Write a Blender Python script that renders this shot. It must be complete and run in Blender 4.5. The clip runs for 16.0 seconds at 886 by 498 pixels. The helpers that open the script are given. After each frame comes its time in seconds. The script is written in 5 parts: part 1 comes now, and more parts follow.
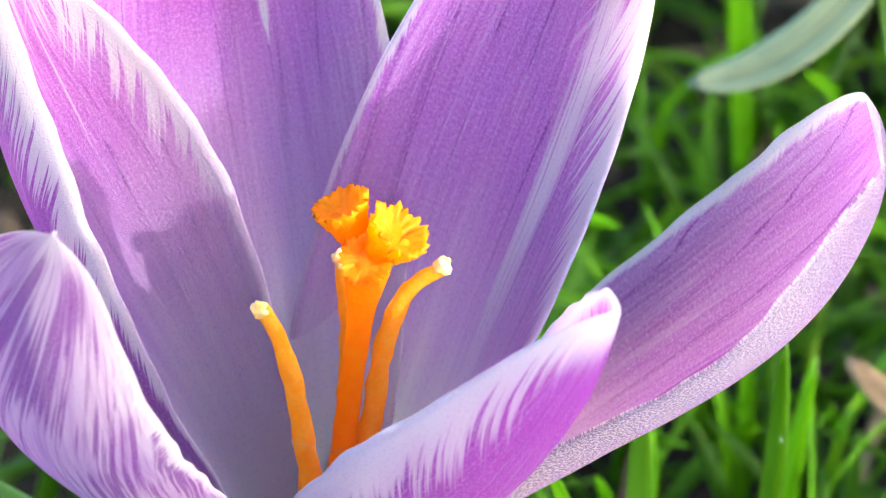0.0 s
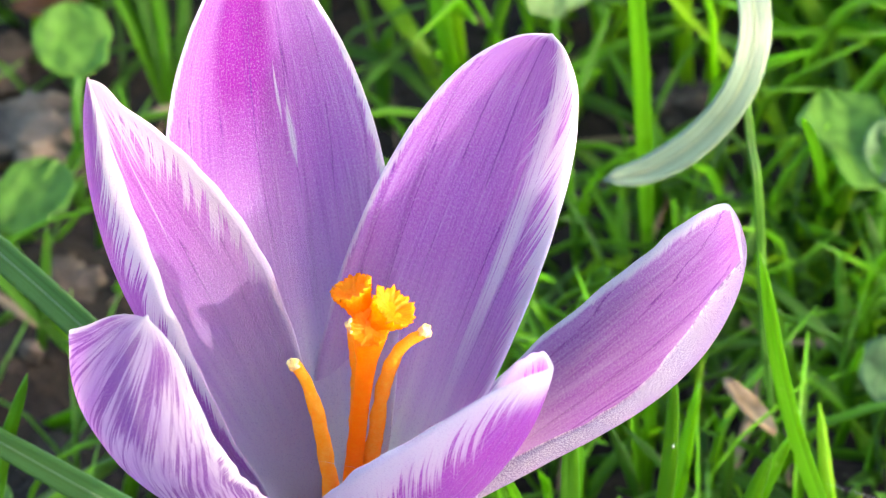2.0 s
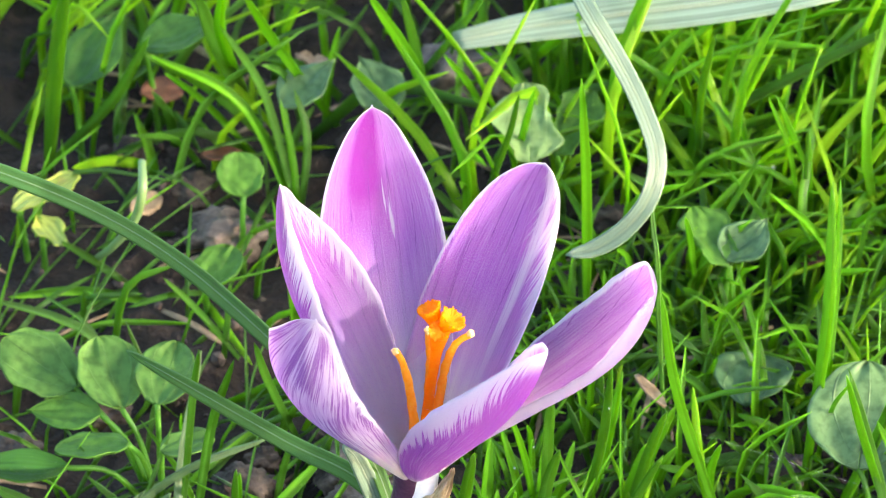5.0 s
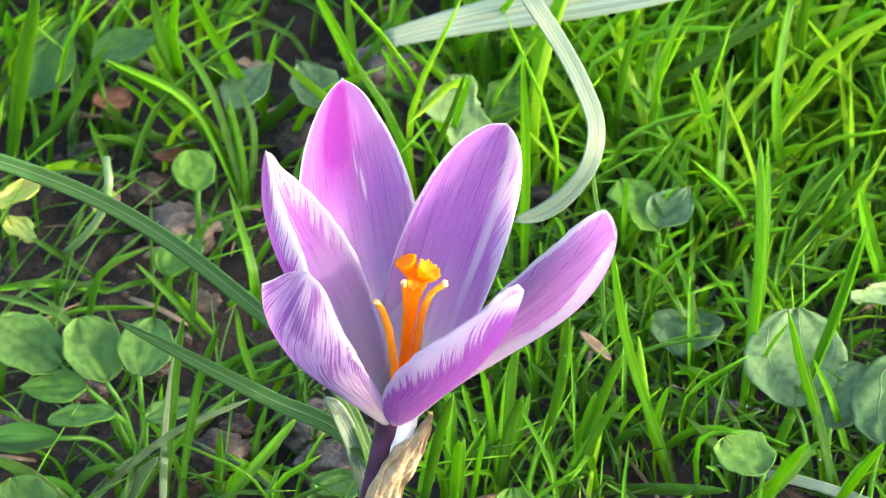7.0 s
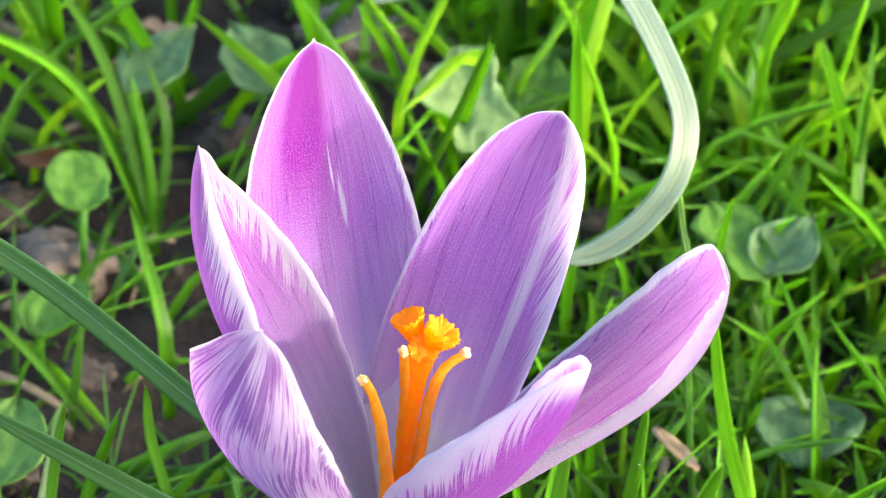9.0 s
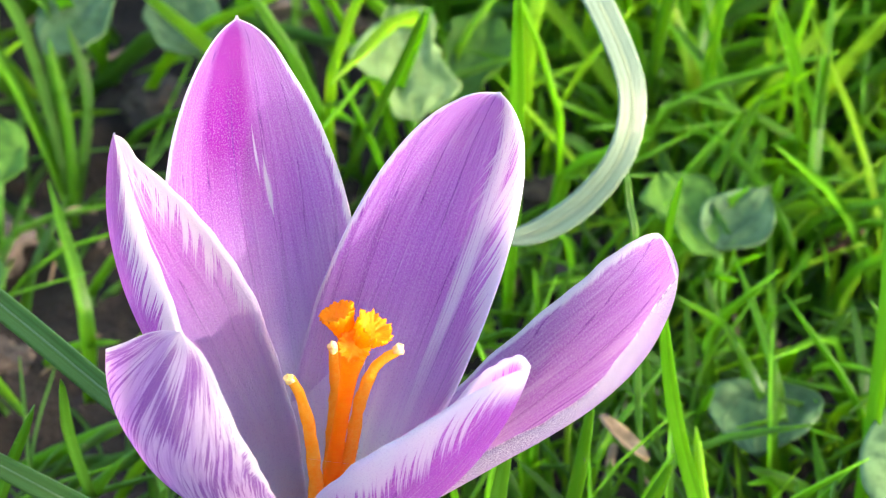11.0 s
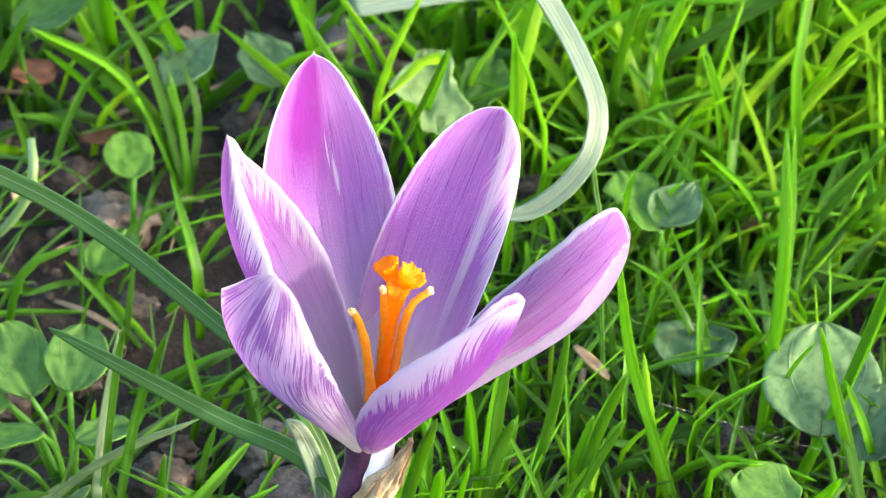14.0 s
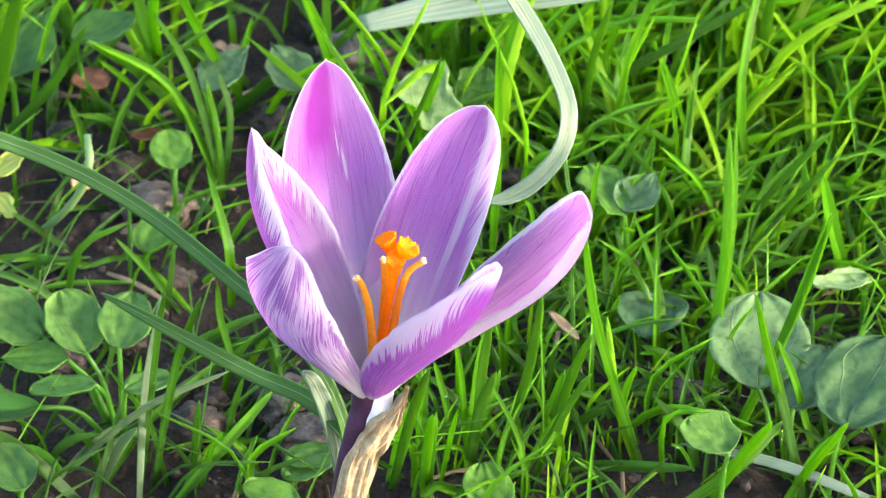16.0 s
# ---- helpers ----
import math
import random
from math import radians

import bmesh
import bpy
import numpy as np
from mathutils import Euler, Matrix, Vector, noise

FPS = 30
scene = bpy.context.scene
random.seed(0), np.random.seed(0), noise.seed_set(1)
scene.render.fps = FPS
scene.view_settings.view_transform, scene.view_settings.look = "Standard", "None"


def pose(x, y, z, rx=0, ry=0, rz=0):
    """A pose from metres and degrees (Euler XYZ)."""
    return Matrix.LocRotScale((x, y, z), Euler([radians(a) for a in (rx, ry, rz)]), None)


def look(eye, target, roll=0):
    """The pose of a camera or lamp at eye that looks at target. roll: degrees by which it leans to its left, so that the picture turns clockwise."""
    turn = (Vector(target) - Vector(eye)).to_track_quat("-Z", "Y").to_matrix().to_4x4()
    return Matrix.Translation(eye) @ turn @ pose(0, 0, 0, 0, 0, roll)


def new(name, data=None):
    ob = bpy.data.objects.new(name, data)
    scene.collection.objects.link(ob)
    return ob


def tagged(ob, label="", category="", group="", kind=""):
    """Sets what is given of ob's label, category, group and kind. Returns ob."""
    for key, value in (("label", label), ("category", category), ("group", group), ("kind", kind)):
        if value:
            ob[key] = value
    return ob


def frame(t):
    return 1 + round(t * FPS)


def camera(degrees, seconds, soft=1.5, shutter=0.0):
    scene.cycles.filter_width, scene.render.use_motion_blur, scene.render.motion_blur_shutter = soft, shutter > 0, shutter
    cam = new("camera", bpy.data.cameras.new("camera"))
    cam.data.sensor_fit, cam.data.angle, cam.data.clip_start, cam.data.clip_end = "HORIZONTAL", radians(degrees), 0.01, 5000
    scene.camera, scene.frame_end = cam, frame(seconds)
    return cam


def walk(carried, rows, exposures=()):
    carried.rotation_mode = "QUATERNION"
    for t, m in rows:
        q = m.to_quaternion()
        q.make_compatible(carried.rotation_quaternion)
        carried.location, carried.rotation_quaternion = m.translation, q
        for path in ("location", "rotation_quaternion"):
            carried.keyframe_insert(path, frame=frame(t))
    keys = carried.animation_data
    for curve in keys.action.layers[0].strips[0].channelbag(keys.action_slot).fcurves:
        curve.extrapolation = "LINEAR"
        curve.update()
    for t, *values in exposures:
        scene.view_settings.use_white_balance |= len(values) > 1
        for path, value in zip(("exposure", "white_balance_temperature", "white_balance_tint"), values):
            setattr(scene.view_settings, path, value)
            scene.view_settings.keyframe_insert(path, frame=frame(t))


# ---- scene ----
cam = camera(4, 16.0, soft=1.1)

# ---- the camera's way: seconds, place, turn in degrees ----
PATH = [
    (0, 0.0477, -0.5447, 0.5072, 50.639, 2.115, 2.577),
    (0.5, 0.0580, -0.5991, 0.5439, 51.162, 2.369, 3.008),
    (1, 0.0654, -0.6266, 0.5817, 50.423, 2.687, 3.085),
    (1.5, 0.0703, -0.6879, 0.6312, 50.515, 2.683, 2.924),
    (2, 0.0623, -0.7386, 0.6963, 49.587, 2.386, 2.152),
    (2.5, 0.0657, -0.8140, 0.7692, 49.208, 2.563, 1.729),
    (3, 0.0794, -0.8988, 0.8313, 49.580, 2.489, 2.233),
    (3.5, 0.0783, -0.9712, 0.8743, 50.145, 2.037, 2.352),
    (4, 0.0828, -1.0675, 0.9492, 50.372, 1.809, 2.472),
    (4.2, 0.0678, -1.1094, 0.9932, 50.132, 1.398, 1.959),
    (6.3, 0.0491, -1.5132, 1.2157, 52.741, 0.907, 1.009),
    (6.5, 0.0141, -1.4915, 1.2047, 52.574, 0.682, -0.149),
    (7, -0.0201, -1.4506, 1.1686, 52.721, 1.426, -2.137),
    (7.5, -0.0253, -1.4413, 1.1392, 53.236, 0.809, -1.968),
    (8, -0.0401, -1.3013, 1.0479, 52.950, 0.374, -2.494),
    (8.2, -0.0406, -1.1920, 0.9591, 53.127, 0.032, -2.486),
    (10.3, -0.0227, -0.8827, 0.7362, 52.811, 0.371, -2.482),
    (10.5, -0.0290, -0.8845, 0.7474, 52.445, 0.185, -2.699),
    (11, -0.0269, -0.8900, 0.7645, 52.044, 0.266, -2.624),
    (11.5, -0.0288, -0.9057, 0.7816, 51.906, 0.265, -2.660),
    (12, -0.0317, -0.9248, 0.7901, 52.115, 0.256, -2.741),
    (12.5, -0.0427, -1.0153, 0.8569, 52.234, 0.082, -2.928),
    (13, -0.0422, -1.0785, 0.9051, 52.235, 0.143, -2.814),
    (13.5, -0.0437, -1.1695, 0.9726, 52.309, 0.158, -2.693),
    (14, -0.0489, -1.2545, 1.0257, 52.582, 0.112, -2.695),
    (14.5, -0.0460, -1.3560, 1.0895, 52.866, 0.316, -2.562),
    (15, -0.0542, -1.3991, 1.1304, 52.663, 0.285, -2.758),
    (15.5, -0.0552, -1.4455, 1.1717, 52.536, 0.242, -2.677),
    (16, -0.0454, -1.4917, 1.1892, 52.906, 0.225, -2.280),
]
walk(cam, [(t, pose(x, y, z, a, b, c)) for t, x, y, z, a, b, c in PATH], [(0, 3.33, 6750, 11), (16, 3.33, 6750, 11)])

# ---- daylight ----
SUN_AZ, SUN_EL = radians(-24), radians(13.2)
world = bpy.data.worlds.new("sky")
scene.world = world
world.use_nodes = True
wn = world.node_tree.nodes
sky = wn.new("ShaderNodeTexSky")
sky.sky_type, sky.sun_disc, sky.dust_density = "NISHITA", False, 2.5
sky.sun_elevation, sky.sun_rotation = SUN_EL, math.pi / 2 - SUN_AZ
world.node_tree.links.new(sky.outputs[0], wn["Background"].inputs[0])
wn["Background"].inputs[1].default_value = 0.15
sun = new("sun", bpy.data.lights.new("sun", "SUN"))
sun.data.energy, sun.data.angle, sun.data.color = 0.77, radians(0.53), (1.0, 0.955, 0.91)
sun_way = Vector((math.cos(SUN_EL) * math.cos(SUN_AZ), math.cos(SUN_EL) * math.sin(SUN_AZ), math.sin(SUN_EL)))
sun.matrix_world = look(sun_way * 3, (0, 0, 0))


# ---- materials ----
class Mat:
    """A node material with short calls for its nodes."""

    def __init__(self, name):
        self.m = bpy.data.materials.new(name)
        self.m.use_nodes = True
        self.n, self.l = self.m.node_tree.nodes, self.m.node_tree.links
        self.n.clear()
        self.out = self.n.new("ShaderNodeOutputMaterial")

    def put(self, socket, value):
        if isinstance(value, bpy.types.NodeSocket):
            self.l.new(value, socket)
        elif value is not None:
            socket.default_value = value

    def node(self, kind, ins=(), **props):
        nd = self.n.new(kind)
        for k, v in props.items():
            setattr(nd, k, v)
        for k, v in dict(ins).items():
            self.put(nd.inputs[k], v)
        return nd

    def math(self, op, a, b=0.0, c=0.0):
        return self.node("ShaderNodeMath", {0: a, 1: b, 2: c}, operation=op).outputs[0]

    def step(self, x, lo, hi, a=0.0, b=1.0):
        nd = self.node("ShaderNodeMapRange", {0: x, 1: lo, 2: hi, 3: a, 4: b}, interpolation_type="SMOOTHSTEP")
        return nd.outputs[0]

    def mix(self, fac, a, b):
        nd = self.node("ShaderNodeMix", data_type="RGBA")
        self.put(nd.inputs[0], fac)
        for i, c in ((6, a), (7, b)):
            self.put(nd.inputs[i], c if isinstance(c, bpy.types.NodeSocket) else (*c, 1))
        return nd.outputs[2]

    def noise(self, vec, scale, detail=3.0, rough=0.55):
        return self.node("ShaderNodeTexNoise", {"Vector": vec, "Scale": scale, "Detail": detail, "Roughness": rough}).outputs[0]

    def scaled(self, vec, sx, sy, sz=1.0, off=(0, 0, 0)):
        return self.node("ShaderNodeMapping", {0: vec, 1: off, 3: (sx, sy, sz)}).outputs[0]

    def finish(self, color, rough=0.5, bump=None, bump_dist=0.0002, bump_strength=0.5, leafy=0.0, leafy_color=None, spec=0.5, sheen=0.0):
        bs = self.node("ShaderNodeBsdfPrincipled", {"Base Color": color if isinstance(color, bpy.types.NodeSocket) else (*color, 1), "Roughness": rough, "Specular IOR Level": spec, "Sheen Weight": sheen})
        nrm = None
        if bump is not None:
            nrm = self.node("ShaderNodeBump", {"Height": bump, "Distance": bump_dist, "Strength": bump_strength}).outputs[0]
            self.put(bs.inputs["Normal"], nrm)
        last = bs.outputs[0]
        if leafy > 0:
            c = leafy_color or color
            tr = self.node("ShaderNodeBsdfTranslucent", {"Color": c if isinstance(c, bpy.types.NodeSocket) else (*c, 1)})
            last = self.node("ShaderNodeMixShader", {0: leafy, 1: last, 2: tr.outputs[0]}).outputs[0]
        self.put(self.out.inputs[0], last)
        return self.m


PURPLE, DEEP, MAGENTA = (0.51, 0.168, 0.635), (0.20, 0.028, 0.36), (0.34, 0.008, 0.40)
WHITE, LILAC = (0.71, 0.69, 0.80), (0.56, 0.33, 0.75)


def tepal_stuff(name, seed, edge_l, edge_r, body=PURPLE, pale=0.0, tip_spot=0.0, veins=0.42, streak=None, fleck=False, throat=0.42, tip_white=0.03, leafy=0.60, deep=0.0, top_streaks=0.0, strands=0.0, spiky=1.0, sparkle=0.0, glitter_rim=0.0, glow=0.80):
    """Striped crocus skin. edge_l, edge_r: how far the white feathering reaches in from either edge (0 to 1)."""
    k = Mat(name)
    uv = k.node("ShaderNodeUVMap").outputs[0]
    xyz = k.node("ShaderNodeSeparateXYZ", {0: uv})
    across, along = xyz.outputs[0], xyz.outputs[1]
    off = (seed * 3.7, seed * 1.3, 0)
    fine = k.noise(k.scaled(uv, 85, 5.0, off=off), 1.0, 3.0)
    mid = k.noise(k.scaled(uv, 22, 2.2, off=off), 1.0, 3.0)
    cell = k.noise(k.scaled(uv, 105, 270, off=off), 1.0, 4.0, 0.8)
    # veins run along the tepal and fan out to its edges
    bent = k.math("ADD", across, k.math("MULTIPLY", k.math("SUBTRACT", across, 0.5), k.math("MULTIPLY", along, -0.6)))
    fan = k.node("ShaderNodeCombineXYZ", {0: bent, 1: along}).outputs[0]
    vein = k.step(k.noise(k.scaled(fan, 34, 0.9, off=off), 1.0, 2.0), 0.60, 0.68)
    col = k.mix(k.step(mid, 0.3, 0.75), body, tuple(0.85 * c + 0.15 * d for c, d in zip(body, LILAC)))
    if pale:
        col = k.mix(k.math("MULTIPLY", k.step(k.noise(k.scaled(uv, 9, 1.4, off=off), 1.0, 4.0), 0.30, 0.62), pale), col, WHITE)
    if deep:
        col = k.mix(k.math("MULTIPLY", k.math("MULTIPLY", k.step(along, 0.25, 0.8), k.step(mid, 0.25, 0.6)), deep), col, MAGENTA)
    col = k.mix(k.math("MULTIPLY", k.step(fine, 0.50, 0.34), 0.30), col, DEEP)
    col = k.mix(k.math("MULTIPLY", k.step(fine, 0.53, 0.68), 0.22), col, WHITE)
    if tip_spot:
        near = k.math("MULTIPLY", k.step(k.math("ABSOLUTE", k.math("SUBTRACT", across, 0.42)), 0.27, 0.04), k.math("MULTIPLY", k.step(along, 0.50, 0.78), k.step(along, 1.0, 0.93)))
        col = k.mix(k.math("MULTIPLY", near, k.math("MULTIPLY_ADD", fine, 1.5, tip_spot - 0.75)), col, MAGENTA)
    col = k.mix(k.math("MULTIPLY", vein, veins), col, DEEP)
    thin = k.math("ABSOLUTE", k.math("SINE", k.math("MULTIPLY", k.math("MULTIPLY_ADD", mid, 0.05, bent), 31.0)))
    col = k.mix(k.math("MULTIPLY", k.math("MULTIPLY", k.step(thin, 0.10, 0.02), k.step(mid, 0.38, 0.54)), 0.80), col, DEEP)
    if strands:
        q = k.node("ShaderNodeCombineXYZ", {0: k.math("MULTIPLY_ADD", along, 0.28, across), 1: along}).outputs[0]
        lines = k.noise(k.scaled(q, 62, 2.2, off=off), 1.0, 3.0, 0.6)
        where = k.noise(k.scaled(q, 5, 2.5, off=off), 1.0, 2.0)
        m = k.math("MULTIPLY", k.step(k.math("MULTIPLY_ADD", where, 0.9, lines), 0.91, 1.03), strands)
        col = k.mix(m, col, DEEP)
    # white margins whose feathered strands slant in towards the base
    for edge, dist in ((edge_l, across), (edge_r, k.math("SUBTRACT", 1.0, across))):
        if edge > 0:
            slant = k.math("MULTIPLY_ADD", dist, 0.86, along)
            q = k.node("ShaderNodeCombineXYZ", {0: slant, 1: dist, 2: float(seed)}).outputs[0]
            n1, n2 = k.noise(k.scaled(q, 135, 4), 1.0, 2.0), k.noise(k.scaled(q, 30, 2), 1.0, 2.0)
            n = k.step(k.math("MULTIPLY_ADD", n1, 0.5, k.math("MULTIPLY", n2, 0.5)), 0.36, 0.64, 1.0 - 0.75 * spiky, 1.0 + 0.45 * spiky)
            grow = k.math("MULTIPLY", k.math("MULTIPLY", k.step(along, 0.10, 0.7), edge), n)
            m = k.math("MULTIPLY", k.step(dist, k.math("MULTIPLY_ADD", grow, 1.05, 0.012), k.math("MULTIPLY", grow, 0.66)), 0.93)
            col = k.mix(m, col, WHITE)
    if top_streaks:
        lines = k.noise(k.scaled(fan, 60, 2.2, off=off), 1.0, 3.0, 0.6)
        m = k.step(k.math("ADD", lines, k.math("MULTIPLY", k.math("SUBTRACT", along, 0.68), 0.60)), 0.49, 0.60)
        col = k.mix(k.math("MULTIPLY", m, top_streaks), col, WHITE)
    if streak:
        at, wide = streak
        bend = k.math("MULTIPLY_ADD", along, 0.10, at - 0.05)
        line = k.math("ABSOLUTE", k.math("SUBTRACT", k.math("MULTIPLY_ADD", k.math("SUBTRACT", fine, 0.5), 0.10, across), bend))
        reach = k.step(along, 0.2, 0.95, wide * 0.7, wide * 1.5)
        m = k.math("MULTIPLY", k.step(line, reach, k.math("MULTIPLY", reach, 0.35)), k.step(along, 0.08, 0.25))
        col = k.mix(k.math("MULTIPLY", m, k.step(fine, 0.34, 0.5, 0.35, 0.95)), col, WHITE)
    if fleck:
        for at, lo, hi, wide in ((0.585, 0.60, 0.73, 0.011), (0.625, 0.53, 0.67, 0.017)):
            line = k.math("ABSOLUTE", k.math("SUBTRACT", k.math("ADD", across, k.math("MULTIPLY", k.math("SUBTRACT", mid, 0.5), 0.05)), at))
            taper = k.math("MULTIPLY", k.step(along, lo, lo + 0.05), k.step(along, hi, hi - 0.07))
            m = k.step(line, k.math("MULTIPLY", taper, wide), k.math("MULTIPLY", taper, wide * 0.4))
            col = k.mix(k.math("MULTIPLY", m, k.step(taper, 0.02, 0.1)), col, WHITE)
    col = k.mix(k.step(k.math("MULTIPLY_ADD", fine, 0.10, along), 1.06 - tip_white, 1.065 - 0.4 * tip_white), col, WHITE)
    # pale throat, its colour raised further for light missing inside the cup
    low = k.math("MULTIPLY_ADD", k.math("SUBTRACT", mid, 0.5), 0.14, along)
    col = k.mix(k.math("MULTIPLY", k.step(low, throat, throat * 0.4), 0.85), col, (0.80, 0.60, 0.87))
    col = k.mix(k.math("MULTIPLY", k.step(low, throat * 0.62, throat * 0.25), 0.95), col, (0.92, 0.89, 0.91))
    # skin grain, with the glitter of sunlit cells painted in as pale specks
    col = k.mix(k.math("MULTIPLY", k.step(cell, 0.51, 0.61), 0.34 + sparkle), k.mix(k.math("MULTIPLY", k.step(cell, 0.47, 0.36), 0.28 + 0.4 * sparkle), col, DEEP), WHITE)
    # pale strip along one edge, sun sparkle painted into its cells
    if glitter_rim:
        m = k.step(k.math("MULTIPLY_ADD", k.math("SUBTRACT", mid, 0.5), 0.06, across), 1.0 - glitter_rim, 1.02 - glitter_rim)
        col = k.mix(m, col, k.mix(k.step(cell, 0.45, 0.56), (0.34, 0.25, 0.44), (0.84, 0.80, 0.88)))
    h = k.math("ADD", k.math("MULTIPLY", cell, 1.2), k.math("MULTIPLY", fine, 0.7))
    return k.finish(col, rough=0.30, bump=h, bump_dist=0.00042, bump_strength=1.0, leafy=leafy, leafy_color=k.node("ShaderNodeGamma", {"Color": col, "Gamma": glow}).outputs[0], spec=0.5)


def plant_green(name, light, dark, leafy=0.4, rough=0.38, spec=0.5, fold_shade=0.0, spots=0.0, tint=0.7):
    """Leaf skin with fine lengthwise ribs; every blade a little different."""
    k = Mat(name)
    uv = k.node("ShaderNodeUVMap").outputs[0]
    ob = k.node("ShaderNodeTexCoord").outputs["Object"]
    rnd = k.node("ShaderNodeObjectInfo").outputs["Random"]
    isl = k.node("ShaderNodeNewGeometry").outputs["Random Per Island"]
    xyz = k.node("ShaderNodeSeparateXYZ", {0: uv})
    ribs = k.noise(k.scaled(uv, 26, 0.8), 1.0, 2.0)
    blot = k.noise(ob, 160.0, 3.0)
    mixv = k.math("ADD", k.math("MULTIPLY", k.math("ADD", rnd, isl), 0.32), k.math("MULTIPLY", blot, 0.5))
    col = k.mix(k.step(mixv, 0.15, 0.85), dark, light)
    col = k.mix(k.math("MULTIPLY", k.step(ribs, 0.45, 0.62), 0.5), col, tuple(min(1, 1.7 * c) for c in light))
    col = k.mix(k.math("MULTIPLY", k.step(ribs, 0.47, 0.33), 0.45), col, tuple(0.5 * c for c in dark))
    if fold_shade:
        # lit and shaded sides of a folded blade, painted as lighter and darker halves
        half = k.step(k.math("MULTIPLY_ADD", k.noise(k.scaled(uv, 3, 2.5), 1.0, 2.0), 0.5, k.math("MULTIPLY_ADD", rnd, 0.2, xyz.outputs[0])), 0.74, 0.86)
        col = k.mix(k.math("MULTIPLY", half, fold_shade), k.mix(0.5 * fold_shade, col, tuple(min(1, 1.45 * c) for c in light)), tuple(0.45 * c for c in dark))
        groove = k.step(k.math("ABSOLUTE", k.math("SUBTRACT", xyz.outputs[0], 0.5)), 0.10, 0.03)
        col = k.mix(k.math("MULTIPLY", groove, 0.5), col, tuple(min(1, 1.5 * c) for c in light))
        fleck = k.step(k.noise(ob, 1500.0, 2.0), 0.66, 0.72)
        col = k.mix(k.math("MULTIPLY", fleck, 0.5), col, (0.34, 0.48, 0.10))
    if spots:
        col = k.mix(k.math("MULTIPLY", k.step(k.noise(ob, 420.0, 2.0), 0.62, 0.72), spots), col, (0.30, 0.22, 0.06))
    tcol = k.mix(tint, col, (0.355, 0.660, 0.010))
    return k.finish(col, rough=rough, bump=k.math("ADD", ribs, k.math("MULTIPLY", blot, 0.5)), bump_dist=0.0003, bump_strength=0.8, leafy=leafy, leafy_color=tcol, spec=spec)


GRASS = plant_green("grass_blade_green", (0.140, 0.375, 0.018), (0.036, 0.165, 0.012), leafy=0.62, rough=0.30, spec=0.4, fold_shade=0.85)
# lighter, yellower copy of the grass with sunlight painted into its colour
GRASS_YELLOW_LIT = plant_green("grass_blade_sunlit_yellow", (0.320, 0.550, 0.020), (0.120, 0.320, 0.014), leafy=0.68, rough=0.32, spec=0.35, fold_shade=0.4)
PALE_GRASS = plant_green("grass_blade_pale", (0.150, 0.240, 0.100), (0.080, 0.150, 0.055), leafy=0.35, tint=0.3)
# deep green of some blades; on the bare side it is painted shade
GRASS_DARK = plant_green("grass_blade_deep_and_shaded", (0.050, 0.150, 0.020), (0.018, 0.070, 0.010), leafy=0.45, spec=0.3, fold_shade=0.7)
CROCUS_LEAF = plant_green("crocus_leaf_green", (0.036, 0.105, 0.024), (0.017, 0.056, 0.012), leafy=0.22, rough=0.55, spec=0.25)
RIB = plant_green("leaf_midrib", (0.13, 0.23, 0.09), (0.08, 0.15, 0.05), leafy=0.25, tint=0.15)
RIB_PALE = plant_green("pale_leaf_midrib", (0.29, 0.36, 0.26), (0.20, 0.27, 0.17), leafy=0.25, tint=0.15)
RIB_SOFT = plant_green("soft_leaf_midrib", (0.19, 0.26, 0.17), (0.14, 0.20, 0.12), leafy=0.25, tint=0.15)
PALE_LEAF = plant_green("pale_bulb_leaf", (0.25, 0.33, 0.25), (0.15, 0.22, 0.145), leafy=0.3, rough=0.4, tint=0.15)
YELLOW_LEAF = plant_green("yellowing_leaf", (0.36, 0.40, 0.07), (0.22, 0.28, 0.05), leafy=0.35, spots=0.6)


